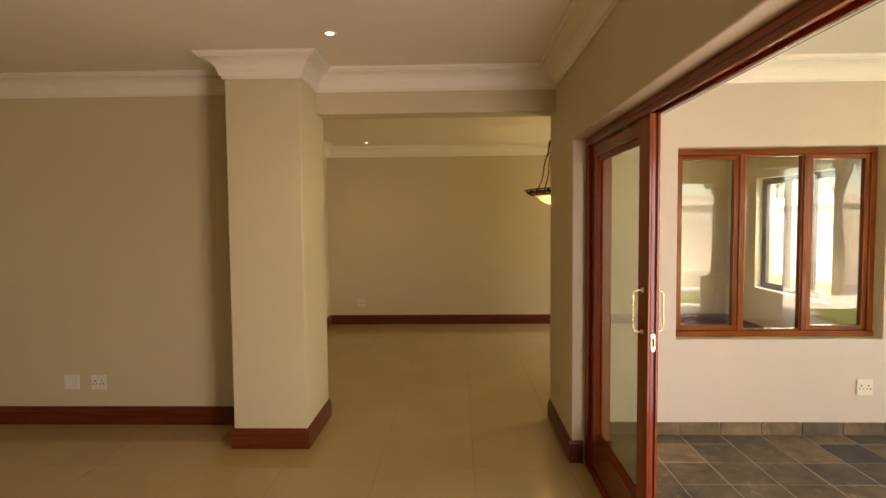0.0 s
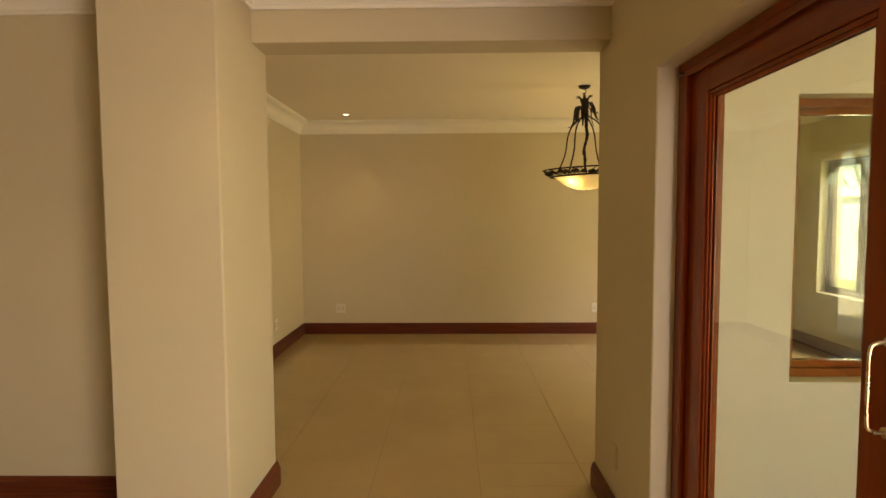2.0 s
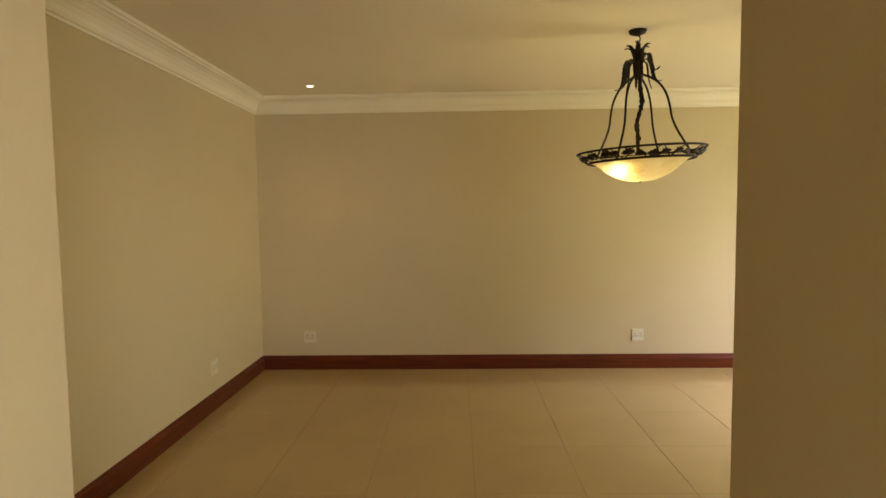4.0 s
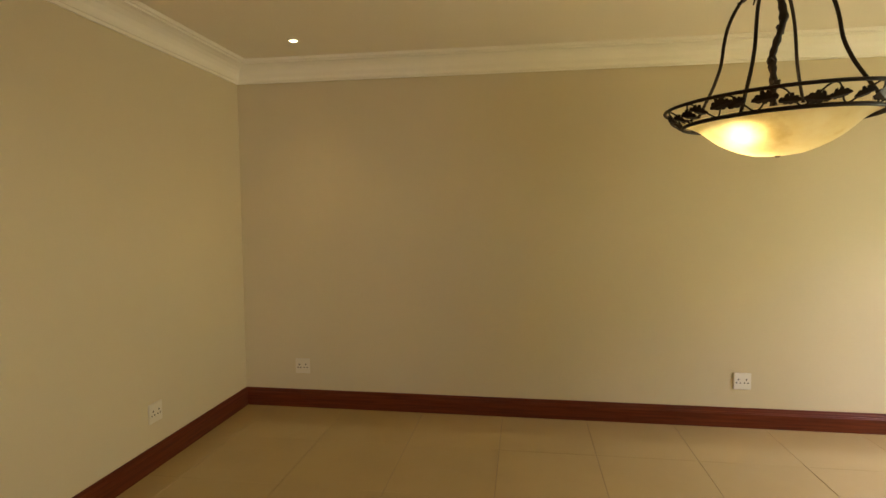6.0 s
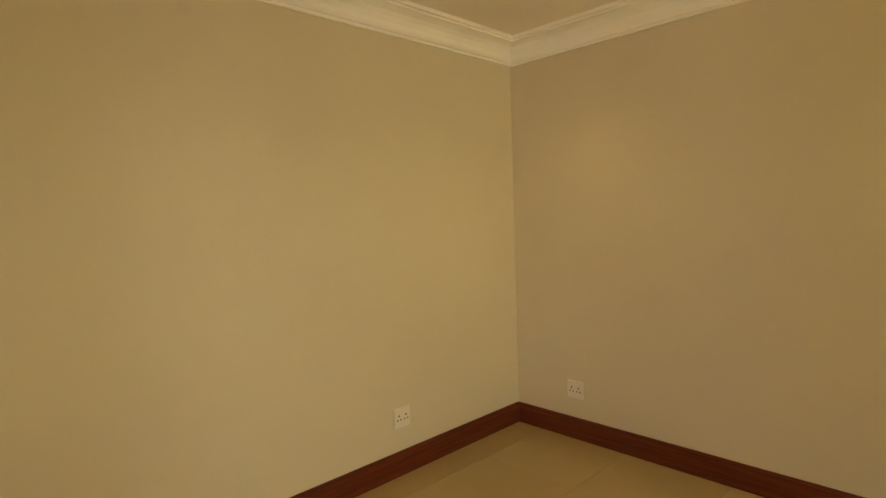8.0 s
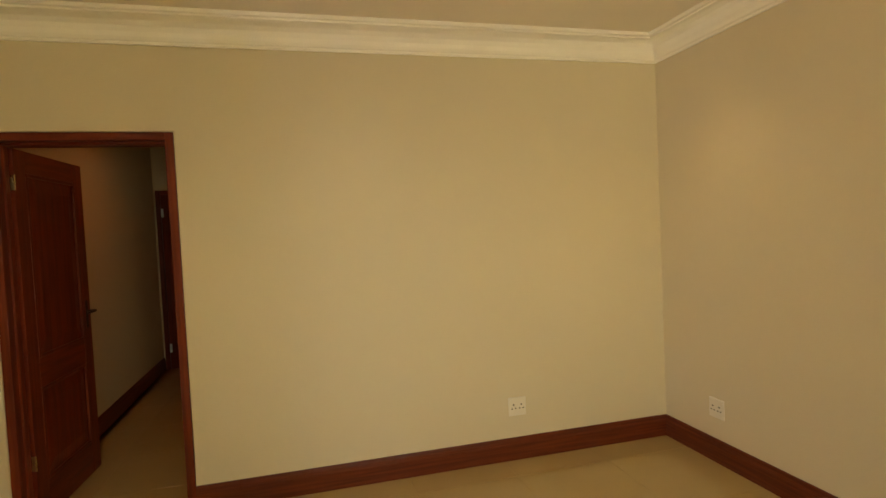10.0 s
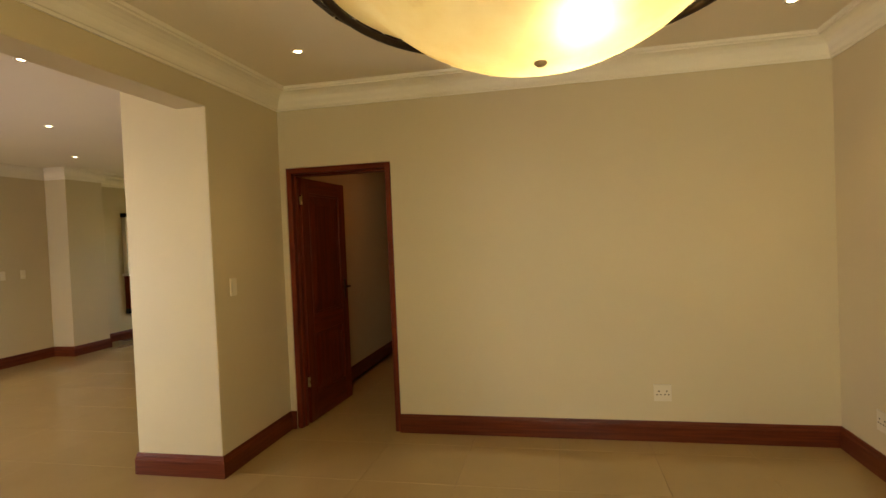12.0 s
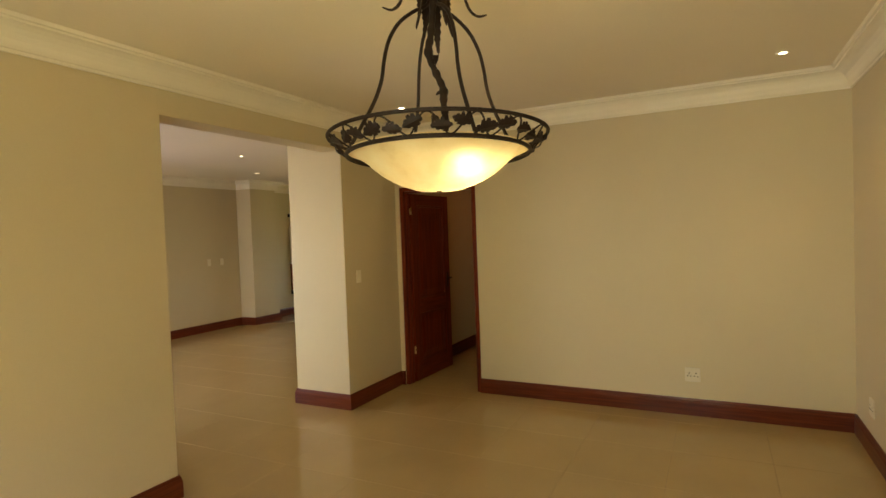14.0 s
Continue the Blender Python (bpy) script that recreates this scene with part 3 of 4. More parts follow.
for c, e in ((0.20, 0.72), (0.88, DH - 0.12)):
    pnl = part("door_panel", boxed(-0.008, 0.008, 0.11, DW - 0.11, c - 0.005, e + 0.005, 0.0), DARKWOOD[2], leaf)
    part("raised_field", fielded(0.14, DW - 0.14, c + 0.03, e - 0.03, 0.065, 0.008, 0.017), DARKWOOD[2], pnl)
    for side in (-1, 1):
        x0, x1 = sorted((side * 0.008, side * 0.023))
        bm = bmesh.new()
        block(bm, x0, x1, 0.113, 0.133, c, e, 0.005)
        block(bm, x0, x1, DW - 0.133, DW - 0.113, c, e, 0.005)
        block(bm, x0, x1, 0.133, DW - 0.133, c, c + 0.02, 0.005)
        block(bm, x0, x1, 0.133, DW - 0.133, e - 0.02, e, 0.005)
        part("panel_moulding", bm, DARKWOOD[2], pnl)
for side in (-1, 1):
    bm = boxed(*sorted((side * DT, side * (DT + 0.004))), DW - 0.075, DW - 0.045, 0.95, 1.13, 0.002)
    tube(bm, smooth_line([(side * DT, DW - 0.06, 1.06), (side * (DT + 0.05), DW - 0.06, 1.06), (side * (DT + 0.055), DW - 0.075, 1.06), (side * (DT + 0.05), DW - 0.17, 1.055)], 14), 0.008, 8)
    part("lever_handle", bm, IRON, leaf, "dark bronze lever handle")
for z in (0.30, 1.80):
    bm = boxed(0.002, 0.018, -0.004, 0.0, z, z + 0.08, 0.001)
    tube(bm, [(0.022, -0.004, z), (0.022, -0.004, z + 0.08)], 0.005, 10)
    part("hinge", bm, BRASS, leaf, "brass butt hinge")

end_door = thing("passage_end_door", -5.548, 4.23, 0, "closed mahogany door at the end of the passage", "door")
for nm, a, b, c, e, mm in (("frame_jamb", 0, 0.05, 0, 2.09, DARKWOOD[2]), ("frame_jamb", 0.87, 0.92, 0, 2.09, DARKWOOD[2]), ("frame_head", 0.05, 0.87, 2.04, 2.09, DARKWOOD[1])):
    part(nm, boxed(0, 0.045, a, b, c, e, 0.004), mm, end_door)
part("door_leaf", boxed(0, 0.025, 0.05, 0.87, 0.005, 2.04, 0.003), DARKWOOD[2], end_door)
for z in (0.2, 1.78):
    part("hinge", boxed(0.025, 0.034, 0.05, 0.075, z, z + 0.1, 0.001), STEEL, end_door)


# ---- plates, sockets, lights ----
def socket_plate(w, h, holes, label, cat, rocker=False, tone=None):
    tone = tone or (IVORY if w < 0.1 else PLASTIC)
    s = thing("wall_socket" if holes else ("light_switch" if rocker else "blank_plate"), 0, 0, -50, label, cat)
    plate = part("plate", boxed(-w / 2, w / 2, -0.009, 0.0, -h / 2, h / 2, 0.0035, 3), tone, s)
    part("plate_rim", boxed(-w / 2 + 0.008, w / 2 - 0.008, -0.0105, -0.008, -h / 2 + 0.008, h / 2 - 0.008, 0.001), tone, plate)
    for cx in holes:
        for dx, dz, r in ((0, 0.016, 0.0055), (-0.012, -0.008, 0.0048), (0.012, -0.008, 0.0048)):
            bm = bmesh.new()
            tube(bm, [(cx + dx, -0.0112, dz - 0.004), (cx + dx, -0.006, dz - 0.004)], r, 12)
            part("socket_hole", bm, DARK, plate)
    if rocker:
        bm = boxed(-0.011, 0.011, -0.014, -0.009, -0.034, -0.004, 0.002)
        part("rocker", bm, IVORY, plate)
    return s


def put_at(proto, spots, group):
    first = True
    for x, y, z, rz in spots:
        m = pose(x, y, z, 0, 0, rz)
        if first:
            proto.matrix_world, first = m, False
            tagged(proto, group=group)
        else:
            copy_thing(proto, m)


put_at(socket_plate(0.118, 0.118, (-0.026, 0.026), "white double wall socket above the skirting", "socket"),
       [(1.95, YN, 0.335, 0), (-2.655, YL, 0.334, 0), (3.143, 3.95, 0.335, 0)], "wall sockets")
put_at(socket_plate(0.118, 0.118, (-0.026, 0.026), "beige double wall socket above the skirting", "socket", tone=BEIGE),
       [(-1.315, YN, 0.332, 0), (XW, 7.095, 0.342, 90)], "beige wall sockets")
put_at(socket_plate(0.118, 0.118, (), "blank white cover plate beside a socket", "cover plate"), [(-2.872, YL, 0.336, 0)], "")
put_at(socket_plate(0.07, 0.115, (), "blank beige cover plate near the opening", "cover plate", tone=WALL), [(XR, 3.885, 0.345, -90)], "")
put_at(socket_plate(0.07, 0.118, (), "ivory light switch plate on plaster", "light switch", True), [(-1.085, YS, 1.215, 180), (-3.62, YB, 1.22, 180), (-3.9, YB, 1.22, 180)], "light switches")


def downlight():
    d = thing("downlight", 0, 0, -50, "small round recessed white ceiling downlight, lit", "downlight")
    part("bezel", lathe([(0.029, 0.0), (0.031, -0.006), (0.037, -0.007), (0.042, -0.003), (0.043, 0.0)], 32, True), WHITE, d, smooth=True)
    part("baffle", lathe([(0.024, -0.001), (0.0295, -0.005), (0.0295, 0.0)], 32, True), IRON, d, "dark inner ring")
    part("lens", lathe([(0, -0.003), (0.0245, -0.003), (0.0245, 0.0)], 24), LENS, d, "glowing lens")
    return d


# the last spot is unseen and added only to brighten the passage
SPOTS = [(-1.117, 7.71), (-0.99, 4.86), (-0.58, 3.216), (-2.1, 1.74), (-3.6, 0.48), (-3.3, 5.12)]
put_at(downlight(), [(x, y, H, 0) for x, y in SPOTS], "ceiling downlights")
for x, y in SPOTS:
    d = bpy.data.lights.new("downlight_lamp", "SPOT")
    d.energy, d.color, d.spot_size, d.spot_blend, d.shadow_soft_size = DL_W * (2.1 if y < 2 else 1), WARM, radians(95), 0.9, 0.025
    if y > 5 and x < -2:        # added lamp, unseen: brightens the passage with redder, wider light
        d.energy, d.color, d.spot_size = 1.15, (1.0, 0.36, 0.14), radians(165)
    new("downlight_lamp", d).matrix_world = pose(x, y, H - 0.012)

# ---- pendant lamp ----
PX, PYY = 1.338, 6.395
lamp = thing("pendant_lamp", PX, PYY, H, "wrought iron pendant lamp with leaves and alabaster glass bowl, lit", "pendant lamp")
Z = lambda z: z - H                      # heights are given above the floor
part("ceiling_rose", lathe([(0, Z(2.668)), (0.02, Z(2.67)), (0.05, Z(2.684)), (0.056, Z(2.70)), (0, Z(2.70))], 32), IRON, lamp, smooth=True)
bm = bmesh.new()
tube(bm, smooth_line([(0, 0, Z(2.672)), (0.014, 0, Z(2.66)), (0.014, 0, Z(2.638)), (-0.004, 0, Z(2.625)), (-0.014, 0, Z(2.636))], 16), 0.004, 8)
part("hook", bm, IRON, lamp)
for k, z in enumerate((2.622, 2.600)):
    bm = bmesh.new()
    a = 0.011
    pts = [((a * math.cos(u) if k else 0), (0 if k else a * math.cos(u)), Z(z) + 0.017 * math.sin(u)) for u in [i * math.tau / 16 for i in range(17)]]
    tube(bm, pts, 0.0028, 6)
    part("chain_link", bm, IRON, lamp)
cup = part("cup", lathe([(0, Z(2.475)), (0.022, Z(2.475)), (0.030, Z(2.49)), (0.026, Z(2.51)), (0.034, Z(2.55)), (0.044, Z(2.58)), (0.040, Z(2.582)), (0.024, Z(2.55)), (0, Z(2.545))], 20), IRON, lamp, smooth=True)


def ribbon(pts, width, teeth, bend=0.25, thick=0.0022):
    """A curled iron leaf: a tapering strip with toothed edges, folded a little along its middle."""
    bm, P = bmesh.new(), smooth_line(pts, 29)
    rows = []
    for i, p in enumerate(P):
        d = (P[min(i + 1, 28)] - P[max(i - 1, 0)]).normalized()
        radial = Vector((pts[-1][0], pts[-1][1], 0)).normalized()
        side = Vector((-radial.y, radial.x, 0))
        nrm = d.cross(side).normalized()
        u = i / 28
        w = width * (0.35 + 0.65 * math.sin(math.pi * min(1, u * 1.15 + 0.08)) ** 0.7) * (1 if u < 0.9 else (1.02 - u) / 0.12)
        w *= 1 - (0.28 if teeth and i % 2 else 0)
        rows.append([bm.verts.new(p + side * w * s + nrm * (bend * w * abs(s) + o)) for o in (thick, -thick) for s in (-1, 0, 1)])
    for a, b in zip(rows, rows[1:]):
        for j in ((0, 1), (1, 2), (4, 3), (5, 4), (3, 0), (2, 5)):
            bm.faces.new([a[j[0]], a[j[1]], b[j[1]], b[j[0]]])
    return bm


for k in range(6):
    a = k * math.tau / 6 + 0.3
    c, s = math.cos(a), math.sin(a)
    part("cup_petal", ribbon([(0.03 * c, 0.03 * s, Z(2.555)), (0.045 * c, 0.045 * s, Z(2.585)), (0.066 * c, 0.066 * s, Z(2.602)), (0.085 * c, 0.085 * s, Z(2.600))], 0.014, False), IRON, cup)
LEAF0, ARM0 = radians(15), radians(48)
DROP = (0.035, 0.015, -0.045, 0.065)
for k in range(4):
    a = LEAF0 + k * math.tau / 4 + radians(8)
    c, s = math.cos(a), math.sin(a)
    prof = [(0.028, 2.488), (0.050, 2.515), (0.082, 2.518), (0.102, 2.480), (0.112, 2.43), (0.130, 2.385), (0.160, 2.362), (0.190, 2.366)]
    part("curled_leaf", ribbon([(r * c, r * s, Z(z) + DROP[k] * i / 7) for i, (r, z) in enumerate(prof)], 0.021, True), IRON, lamp)
    a = LEAF0 + k * math.tau / 4 + radians(45)
    c, s = math.cos(a), math.sin(a)
    prof = [(0.024, 2.49), (0.034, 2.50), (0.050, 2.48), (0.055, 2.43), (0.062, 2.38), (0.078, 2.325)]
    part("hanging_leaf", ribbon([(r * c, r * s, Z(z)) for r, z in prof], 0.024, True), IRON, lamp)
RT, ZT, RB, ZB = 0.394, 1.943, 0.330, 1.880
for k in range(4):
    a = ARM0 + k * math.tau / 4
    c, s = math.cos(a), math.sin(a)
    prof = [(0.012, 2.50), (0.024, 2.43), (0.082, 2.392), (0.136, 2.345), (0.174, 2.28), (0.193, 2.21), (0.206, 2.13), (0.234, 2.055), (0.270, 1.988), (0.300, 1.935), (0.327, 1.887)]
    bm = bmesh.new()
    tube(bm, smooth_line([(r * c, r * s, Z(z)) for r, z in prof], 40), 0.0068, 8)
    part("arm", bm, IRON, lamp, smooth=True)
bm = bmesh.new()
pts = smooth_line([(0.0, 0.0, Z(2.50)), (0.006, -0.004, Z(2.40)), (0.008, -0.012, Z(2.32)), (0.012, -0.022, Z(2.25)), (0.000, 0.000, Z(2.18)), (-0.010, 0.022, Z(2.12)), (-0.004, 0.026, Z(2.06)), (-0.002, 0.034, Z(1.98)), (0.0, 0.020, Z(1.86))], 60)
tube(bm, pts, lambda u: 0.0135 + 0.003 * math.sin(u * 31) * math.sin(u * 12) + 0.002 * math.sin(u * 90), 9)
stem = part("twisted_vine_stem", bm, IRON, lamp, "knotted vine-shaped centre stem", True)
for z, a0 in ((2.22, 0.5), (2.10, 2.6), (2.01, 4.2)):
    c, s = math.cos(a0), math.sin(a0)
    part("stem_bud", ribbon([(0.004 * c, 0.004 * s, Z(z)), (0.02 * c, 0.02 * s, Z(z + 0.015)), (0.03 * c, 0.03 * s, Z(z - 0.02))], 0.012, True), IRON, stem)


def hoop(r, z, t):
    n = 72
    bm = bmesh.new()
    rings = [[bm.verts.new(((r + t * math.cos(j * math.tau / 8)) * math.cos(k * math.tau / n), (r + t * math.cos(j * math.tau / 8)) * math.sin(k * math.tau / n), z + t * math.sin(j * math.tau / 8))) for j in range(8)] for k in range(n)]
    for k in range(n):
        a, b = rings[k], rings[(k + 1) % n]
        for j in range(8):
            bm.faces.new([a[j], a[(j + 1) % 8], b[(j + 1) % 8], b[j]])
    return bm


part("upper_ring", hoop(RT, Z(ZT), 0.0066), IRON, lamp, smooth=True)
part("lower_ring", hoop(RB, Z(ZB), 0.0075), IRON, lamp, smooth=True)


def on_band(ang, f, out=0.0):
    r = RB + (RT - RB) * f + out
    return Vector((r * math.cos(ang), r * math.sin(ang), Z(ZB + (ZT - ZB) * f)))


NL = 32
for k in range(NL):
    bm = bmesh.new()
    a0, a1 = k * math.tau / NL, (k + 1) * math.tau / NL
    f0, f1 = (0.05, 0.95) if k % 2 else (0.95, 0.05)
    line = [on_band(a0 + (a1 - a0) * i / 8, f0 + (f1 - f0) * (0.5 - 0.5 * math.cos(math.pi * i / 8))) for i in range(9)]
    tube(bm, line, 0.0032, 5)
    part("vine_wire", bm, IRON, lamp)
rng = random.Random(4)
OUT = [(0, 0.02), (0.06, 0.26), (0.17, 0.30), (0.20, 0.22), (0.26, 0.52), (0.38, 0.60), (0.42, 0.40), (0.50, 0.62), (0.62, 0.60), (0.64, 0.36), (0.74, 0.42), (0.82, 0.36), (0.86, 0.22), (0.95, 0.14), (1.0, 0.0)]


def vine_leaf(k):
    ang = (k + 0.5) * math.tau / NL + rng.uniform(-0.03, 0.03)
    ln, tilt, f = rng.uniform(0.064, 0.082), rng.uniform(-0.5, 0.5), rng.uniform(0.35, 0.65)
    tilt += math.pi * (k % 2)
    base = on_band(ang, f, 0.004)
    tang = Vector((-math.sin(ang), math.cos(ang), 0))
    upv = Vector(((RT - RB) * math.cos(ang), (RT - RB) * math.sin(ang), ZT - ZB)).normalized()
    nrm = tang.cross(upv).normalized()
    ax, ay = tang * math.cos(tilt) + upv * math.sin(tilt), upv * math.cos(tilt) - tang * math.sin(tilt)
    bm = bmesh.new()
    left = [base + ax * ln * (u - 0.5) + ay * ln * 0.54 * w + nrm * (0.006 - 0.02 * w * w) for u, w in OUT]
    right = [base + ax * ln * (u - 0.5) - ay * ln * 0.54 * w + nrm * (0.006 - 0.02 * w * w) for u, w in OUT]
    mid = [base + ax * ln * (u - 0.5) + nrm * 0.009 for u, w in OUT]
    rows = [[bm.verts.new(p + nrm * o) for p in line] for o in (0.0012, -0.0012) for line in (left, mid, right)]
    for q in (0, 3):
        for a, b in ((rows[q], rows[q + 1]), (rows[q + 1], rows[q + 2])):
            for i in range(len(OUT) - 1):
                bm.faces.new([a[i], a[i + 1], b[i + 1], b[i]])
    for a, b in ((rows[0], rows[3]), (rows[2], rows[5])):
        for i in range(len(OUT) - 1):
            bm.faces.new([a[i], a[i + 1], b[i + 1], b[i]])
    return bm


for k in range(NL):
    part("vine_leaf", vine_leaf(k), IRON, lamp)
BOWL = [(0.33, 1.892), (0.31, 1.885), (0.288, 1.874), (0.266, 1.86), (0.248, 1.844), (0.229, 1.827), (0.203, 1.807), (0.171, 1.788), (0.132, 1.77), (0.083, 1.754), (0.039, 1.749), (0.0, 1.748)]
bowl = part("glass_bowl", lathe([(r, Z(z)) for r, z in BOWL], 64), ALAB, lamp, "cream alabaster glass bowl", True)
part("finial", lathe([(0, Z(1.741)), (0.006, Z(1.742)), (0.010, Z(1.746)), (0.009, Z(1.752)), (0, Z(1.754))], 16), BRONZE, bowl, smooth=True)
bm = bmesh.new()
bmesh.ops.create_uvsphere(bm, u_segments=16, v_segments=10, radius=0.018)
bmesh.ops.translate(bm, verts=bm.verts, vec=(-0.060, 0.045, Z(1.880)))
part("bulb", bm, BULB, lamp, "glowing bulb", True)
bm = bmesh.new()
tube(bm, [(-0.046, 0.034, Z(1.880)), (0.0, 0.0, Z(1.88))], 0.014, 10)
part("lamp_holder", bm, IRON, lamp)
d = bpy.data.lights.new("pendant_bulb", "POINT")
d.energy, d.color, d.shadow_soft_size = BULB_W, (1.0, 0.80, 0.48), 0.03
new("pendant_bulb", d).location = (PX - 0.066, PYY + 0.078, 1.868)
# the chain has slipped: all below the hook hangs a little askew
askew = Matrix.Translation((0, 0, Z(2.62))) @ Euler((radians(0.6), radians(-2.2), 0)).to_matrix().to_4x4() @ Matrix.Translation((0, 0, -Z(2.62)))
for piece in lamp.children:
    if not piece.name.startswith(("ceiling_rose", "hook")):
        piece.matrix_local = askew

# ---- wall unit in the recess of the living room ----
unit = thing("wall_unit", -5.98, YB, 0, "cream and timber wall unit with white ledge", "wall unit")
part("upper_panel", boxed(-0.3, 0.3, 0, 0.08, 1.10, 2.05, 0.006), WHITE, unit)
part("dark_cap", boxed(-0.32, 0.32, 0, 0.10, 2.05, 2.12, 0.006), IRON, unit)
part("ledge", boxed(-0.34, 0.34, 0, 0.14, 1.06, 1.10, 0.005), PLASTIC, unit, "white ledge")
part("lower_panel", boxed(-0.3, 0.3, 0, 0.09, 0.50, 1.06, 0.005), MAHOG[2], unit)
part("bracket", boxed(-0.31, 0.31, 0, 0.10, 0.42, 0.50, 0.005), IRON, unit)

# ---- patio edge and garden ----
def column(x, y):
    c = thing("patio_column", x, y, -0.03, "round plastered patio column on a square plinth", "column", group="patio columns")
    part("plinth", boxed(-0.26, 0.26, -0.26, 0.26, 0, 0.66, 0.012), STONE, c)
    part("shaft", lathe([(0, 0.66), (0.22, 0.66), (0.235, 0.69), (0.22, 0.72), (0.19, 0.73), (0.1895, 0.75), (0.189, 0.80), (0.185, 1.2), (0.180, 1.5), (0.172, 1.8), (0.167, 1.92), (0.1655, 1.945), (0.165, 1.96), (0.19, 1.99), (0.21, 2.03), (0.21, 2.09), (0, 2.09)], 40), STONE, c, smooth=True)
    part("capital", boxed(-0.24, 0.24, -0.24, 0.24, 2.09, 2.17, 0.01), STONE, c)
    return c


column(4.45, -0.62)
column(4.98, -0.62)
for nm, a in (("patio_beam_south", (1.15, 5.25, -0.84, -0.40, 2.14, 2.702)), ("patio_beam_east", (4.82, 5.24, -0.40, 4.25, 2.32, 2.703))):
    tagged(part(nm, boxed(*a, 0.01), STONE, None, "plastered beam along the patio edge"), category="beam", kind="structure")
tagged(part("wall_patio_corner", boxed(4.45, 5.2, 3.95, 4.248, -0.1, 2.2, 0.01), STONE, None, "short plastered wall at the patio corner"), category="wall", kind="structure")
bm = bmesh.new()
block(bm, -400, 400, -400, 400, -0.6, -0.075)
tagged(part("ground", bm, GRASS, None, "mown green lawn"), category="lawn", kind="structure")
tagged(part("paving", boxed(6.3, 9.55, -4.9, -1.6, -0.075, -0.05, 0.004), PAVE, None, "pale sunlit garden paving"), category="paving", kind="structure")
tagged(part("paving_apron", boxed(3.6, 6.3, -2.3, -1.0, -0.075, -0.05, 0.004), PAVE, None, "pale sunlit paving in front of the patio"), category="paving", kind="structure")
tagged(part("garden_kerb", boxed(-9, 6.3, -4.35, -4.12, -0.08, 0.0, 0.01), RENDERED, None, "pale kerb between lawn and boundary wall"), category="kerb", kind="structure")
tagged(part("garden_wall_plinth", boxed(-9, 6.3, -4.951, -4.72, -0.08, 0.36, 0.012), RENDERED, None, "low pale plinth along the boundary wall"), category="plinth", kind="structure")
# unseen pale reflector, added to throw sunlight up under the patio roof
tagged(part("bounce_strip", boxed(5.02, 6.0, -1.0, 4.6, -0.075, -0.05, 0.004), PAVE, None, "unseen pale strip added to bounce sunlight into the patio"), category="paving", kind="structure")
for nm, a in (("garden_wall_south", (-9, 9.85, -5.2, -4.95, -0.1, 2.15)), ("garden_wall_east", (9.6, 9.85, -4.95, 22, -0.1, 2.15))):
    gw = tagged(part(nm, boxed(*a, 0.01), RENDERED, None, "pale plastered garden boundary wall"), category="garden wall", kind="structure")
    x0, x1, y0, y1, z0, z1 = a
    tagged(part(nm.replace("wall", "coping"), boxed(x0 - 0.05, x1 + 0.05, y0 - 0.05, y1 + 0.05, z1 - 0.26, z1 - 0.2, 0.01), RENDERED, None, "plastered band on the boundary wall"), category="trim", kind="structure")


def tree(x, y, h, spread, seed, count):
    rg = random.Random(seed)
    t = thing("garden_tree", x, y, -0.08, "garden tree with pale bark and small green leaves", "tree")
    bm, tips = bmesh.new(), []
    trunk = smooth_line([(0, 0, 0), (0.05, 0.03, h * 0.2), (-0.04, 0.05, h * 0.38), (0.06, 0, h * 0.55)], 14)
    tube(bm, trunk, lambda u: 0.12 - 0.045 * u, 10)
    for k in range(8):
        a, st = k * 2.4 + rg.uniform(-0.3, 0.3), trunk[rg.randint(7, 13)]
        e = Vector((math.cos(a) * spread * rg.uniform(0.5, 0.9), math.sin(a) * spread * rg.uniform(0.5, 0.9), h * rg.uniform(0.68, 0.98)))
        m = st.lerp(e, 0.5) + Vector((0, 0, h * 0.06))
        tube(bm, smooth_line([st, m, e], 9), lambda u: 0.05 - 0.038 * u, 6)
        tips += [st.lerp(e, 0.7), e, m]
        for j in range(3):
            e2 = m + Vector((rg.uniform(-1, 1), rg.uniform(-1, 1), rg.uniform(0, 0.8))) * spread * 0.45
            tube(bm, [m, m.lerp(e2, 0.5) + Vector((0, 0, 0.08)), e2], 0.012, 5)
            tips.append(e2)
    part("trunk", bm, BARK, t, smooth=True)
    vs, fs = [], []
    for k in range(count):
        p = rg.choice(tips) + Vector((rg.gauss(0, 1), rg.gauss(0, 1), rg.gauss(0, 0.7))) * spread * 0.17
        a = Vector((rg.uniform(-1, 1), rg.uniform(-1, 1), rg.uniform(-0.8, 0.5))).normalized()
        b = a.orthogonal().normalized()
        ln = rg.uniform(0.05, 0.10)
        i = len(vs)
        vs += [p, p + a * ln * 0.5 + b * ln * 0.22, p + a * ln, p + a * ln * 0.5 - b * ln * 0.22]
        fs.append((i, i + 1, i + 2, i + 3))
    me = bpy.data.meshes.new("crown")
    me.from_pydata(vs, [], fs)
    me.materials.append(LEAF)
    cr = tagged(new("crown", me), kind="stuff")
    cr.parent = t


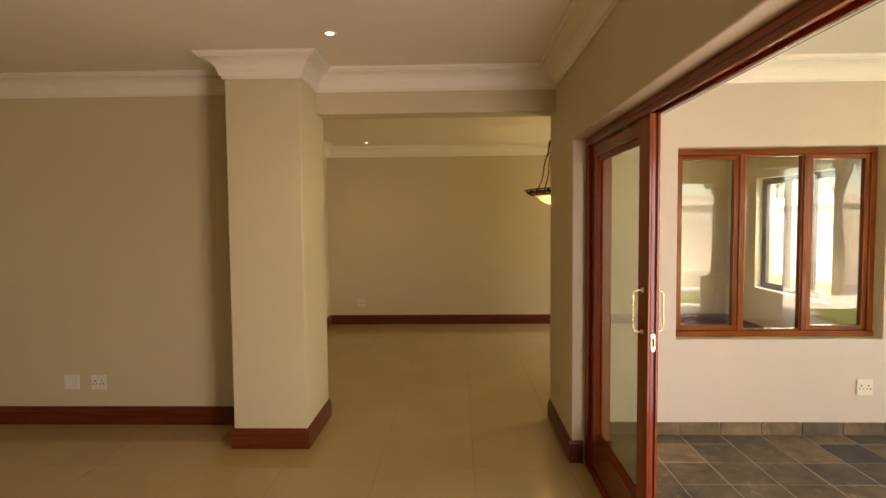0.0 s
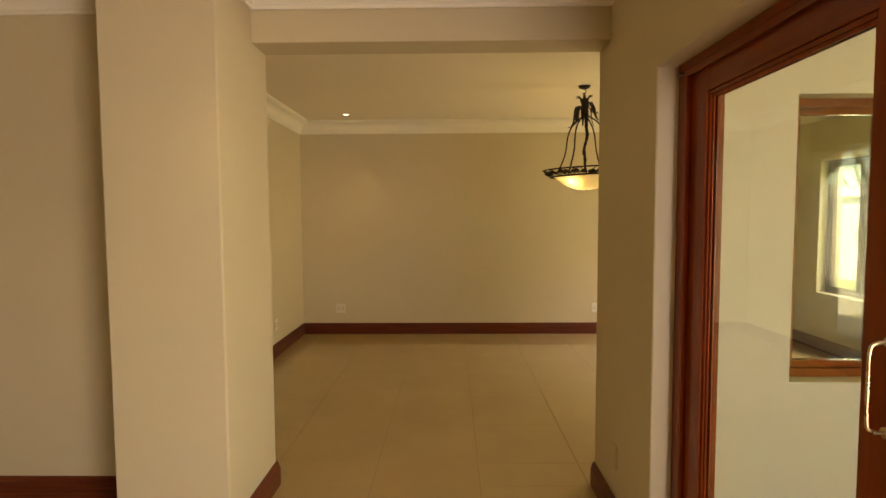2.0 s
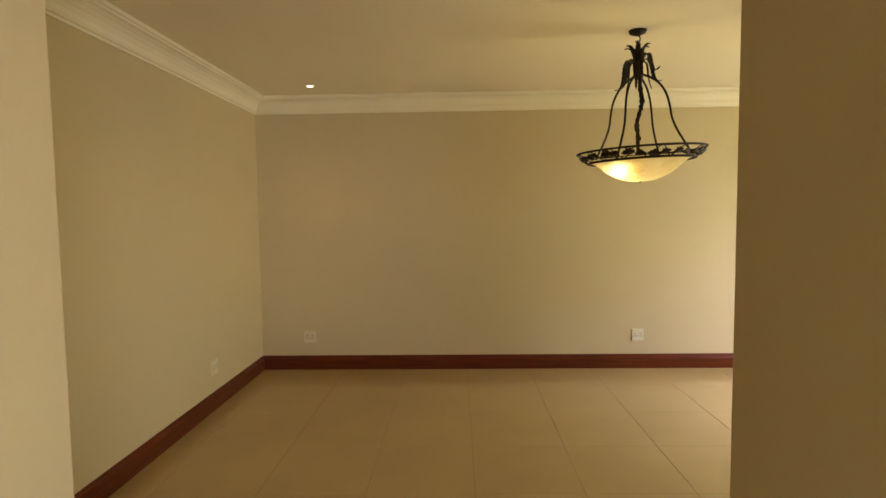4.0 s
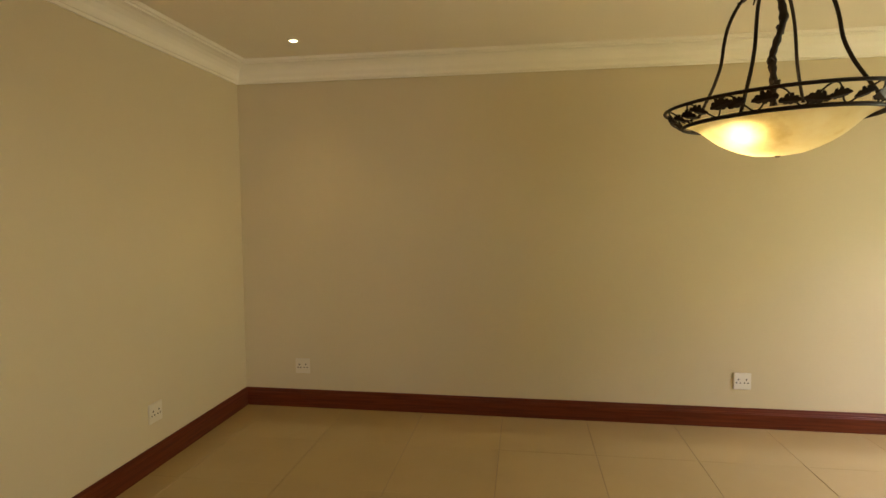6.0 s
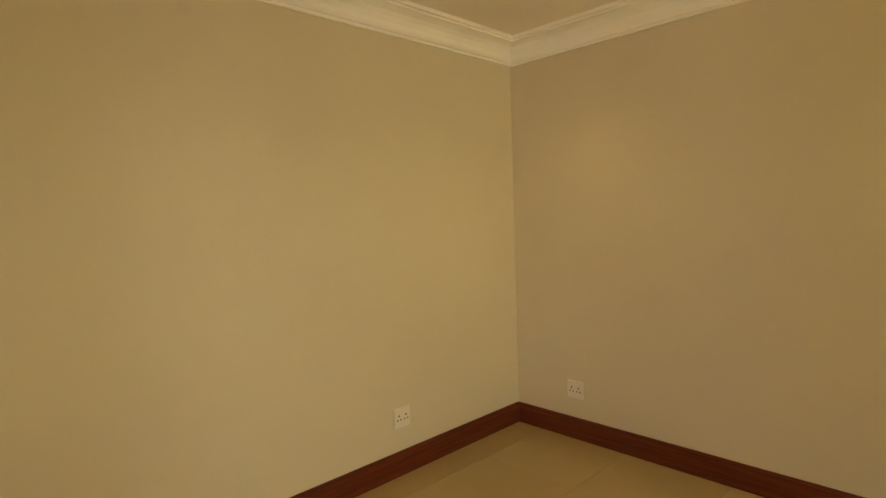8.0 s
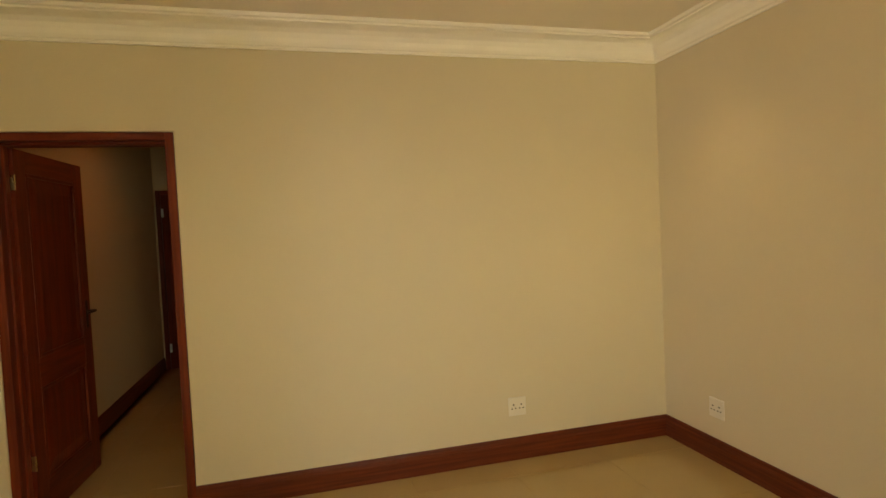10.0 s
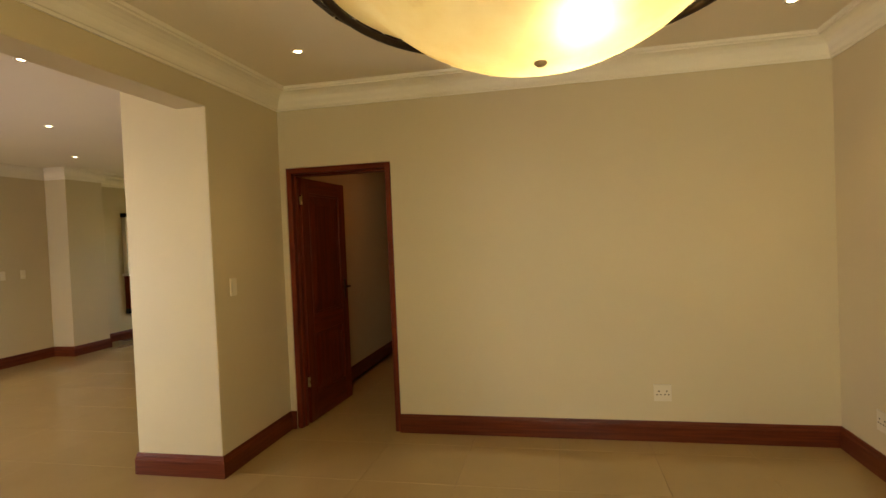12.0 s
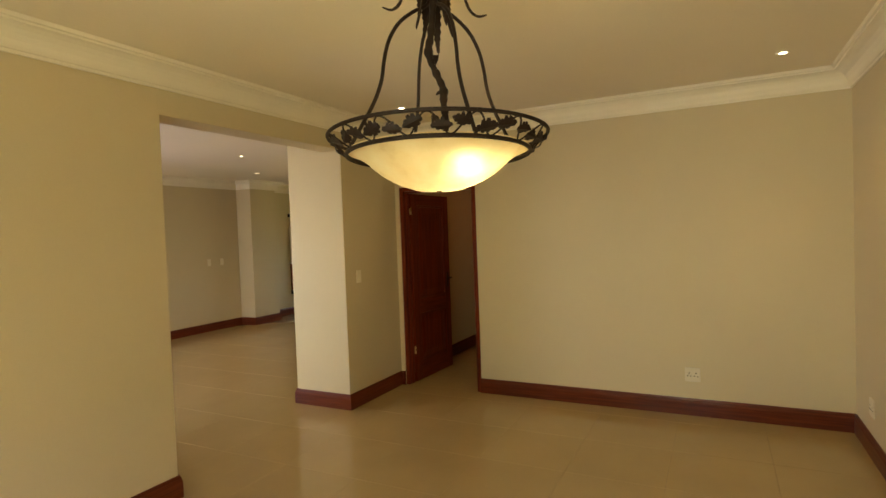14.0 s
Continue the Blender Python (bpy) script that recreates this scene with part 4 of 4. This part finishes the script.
tree(8.1, -3.4, 4.6, 1.5, 3, 6000)
tree(11.6, 16.6, 4.3, 1.7, 8, 6000)
tree(11.9, 20.3, 4.2, 1.6, 15, 5000)
vs, fs = [], []
rg = random.Random(21)
for k in range(14000):
    x, y = rg.uniform(6.0, 9.5), rg.uniform(-1.6, 3.0)
    a, h, w = rg.uniform(0, math.tau), rg.uniform(0.03, 0.07), rg.uniform(0.004, 0.008)
    i = len(vs)
    vs += [(x - w * math.cos(a), y - w * math.sin(a), -0.076), (x + w * math.cos(a), y + w * math.sin(a), -0.076), (x + rg.uniform(-0.02, 0.02), y + rg.uniform(-0.02, 0.02), -0.076 + h)]
    fs.append((i, i + 1, i + 2))
me = bpy.data.meshes.new("grass_blades")
me.from_pydata(vs, [], fs)
me.materials.append(BLADE)
tagged(new("grass_blades", me), "short green grass blades on the lawn", "grass", kind="stuff")

# ---- floor tiles ----
CACHE = {}


def slab(w, d, h, m, name, chamfer):
    key = (round(w, 3), round(d, 3), m.name)
    if key not in CACHE:
        bm, c = bmesh.new(), chamfer
        lo = [bm.verts.new((x, y, -h)) for x, y in ((0, 0), (w, 0), (w, d), (0, d))]
        md = [bm.verts.new((x, y, -c)) for x, y in ((0, 0), (w, 0), (w, d), (0, d))]
        hi = [bm.verts.new((x, y, 0)) for x, y in ((c, c), (w - c, c), (w - c, d - c), (c, d - c))]
        for a, b in ((lo, md), (md, hi)):
            for k in range(4):
                bm.faces.new([a[k], a[(k + 1) % 4], b[(k + 1) % 4], b[k]])
        bm.faces.new(hi)
        CACHE[key] = mesh_of(name, bm, m)
    return CACHE[key]


def pave_tiles(parent, name, m, x0, x1, y0, y1, ox, oy, pitch, gap, z, h, chamfer, jitter=0.0, cross=None):
    rg = random.Random(5)
    cross = gap if cross is None else cross
    i0, i1 = math.floor((x0 - ox) / pitch), math.ceil((x1 - ox) / pitch)
    j0, j1 = math.floor((y0 - oy) / pitch), math.ceil((y1 - oy) / pitch)
    for i in range(i0, i1):
        for j in range(j0, j1):
            a, b = max(x0, ox + i * pitch + gap / 2), min(x1, ox + (i + 1) * pitch - gap / 2)
            c, e = max(y0, oy + j * pitch + cross / 2), min(y1, oy + (j + 1) * pitch - cross / 2)
            if b - a < 0.012 or e - c < 0.012:
                continue
            t = new(name, slab(b - a, e - c, h, m, name, chamfer))
            t.location = (a, c, z + rg.uniform(-jitter, jitter))
            t.parent = parent


pave_tiles(FLOOR_D, "tile", TILE, XW - 0.02, XE + 0.02, YS, YN + 0.02, 0.265, 6.99, 0.6125, 0.0025, 0.0, 0.01, 0.001, cross=0.0009)
pave_tiles(FLOOR_D, "tile", TILE, -6.42, XW - 0.02, 4.18, 5.32, 0.265, 6.99, 0.6125, 0.0025, 0.0, 0.01, 0.001, cross=0.0009)
pave_tiles(FLOOR_L, "tile", TILE, XL - 0.02, 0.972, YB - 0.02, YS, 0.265, 6.99, 0.6125, 0.0025, 0.0, 0.01, 0.001, cross=0.0009)
pave_tiles(FLOOR_P, "slate_tile", SLATE, 1.155, 4.95, -0.95, 3.94, 1.804, 3.772, 0.2975, 0.009, -0.02, 0.014, 0.003, 0.0012)
skirting = tagged(part("baseboard_patio", boxed(1.16, 4.44, 3.945, 3.96, -0.03, 0.066), SLATE_GROUT, None, "slate tile skirting on the patio wall"), category="skirting board", kind="structure")
for k in range(-2, 9):
    a, b = max(1.165, 1.804 + k * 0.2965 + 0.004), min(4.44, 1.804 + (k + 1) * 0.2965 - 0.004)
    if b - a > 0.02:
        part("slate_tile", boxed(a, b, 3.935, 3.95, -0.022, 0.07, 0.002, 1), SLATE, skirting)
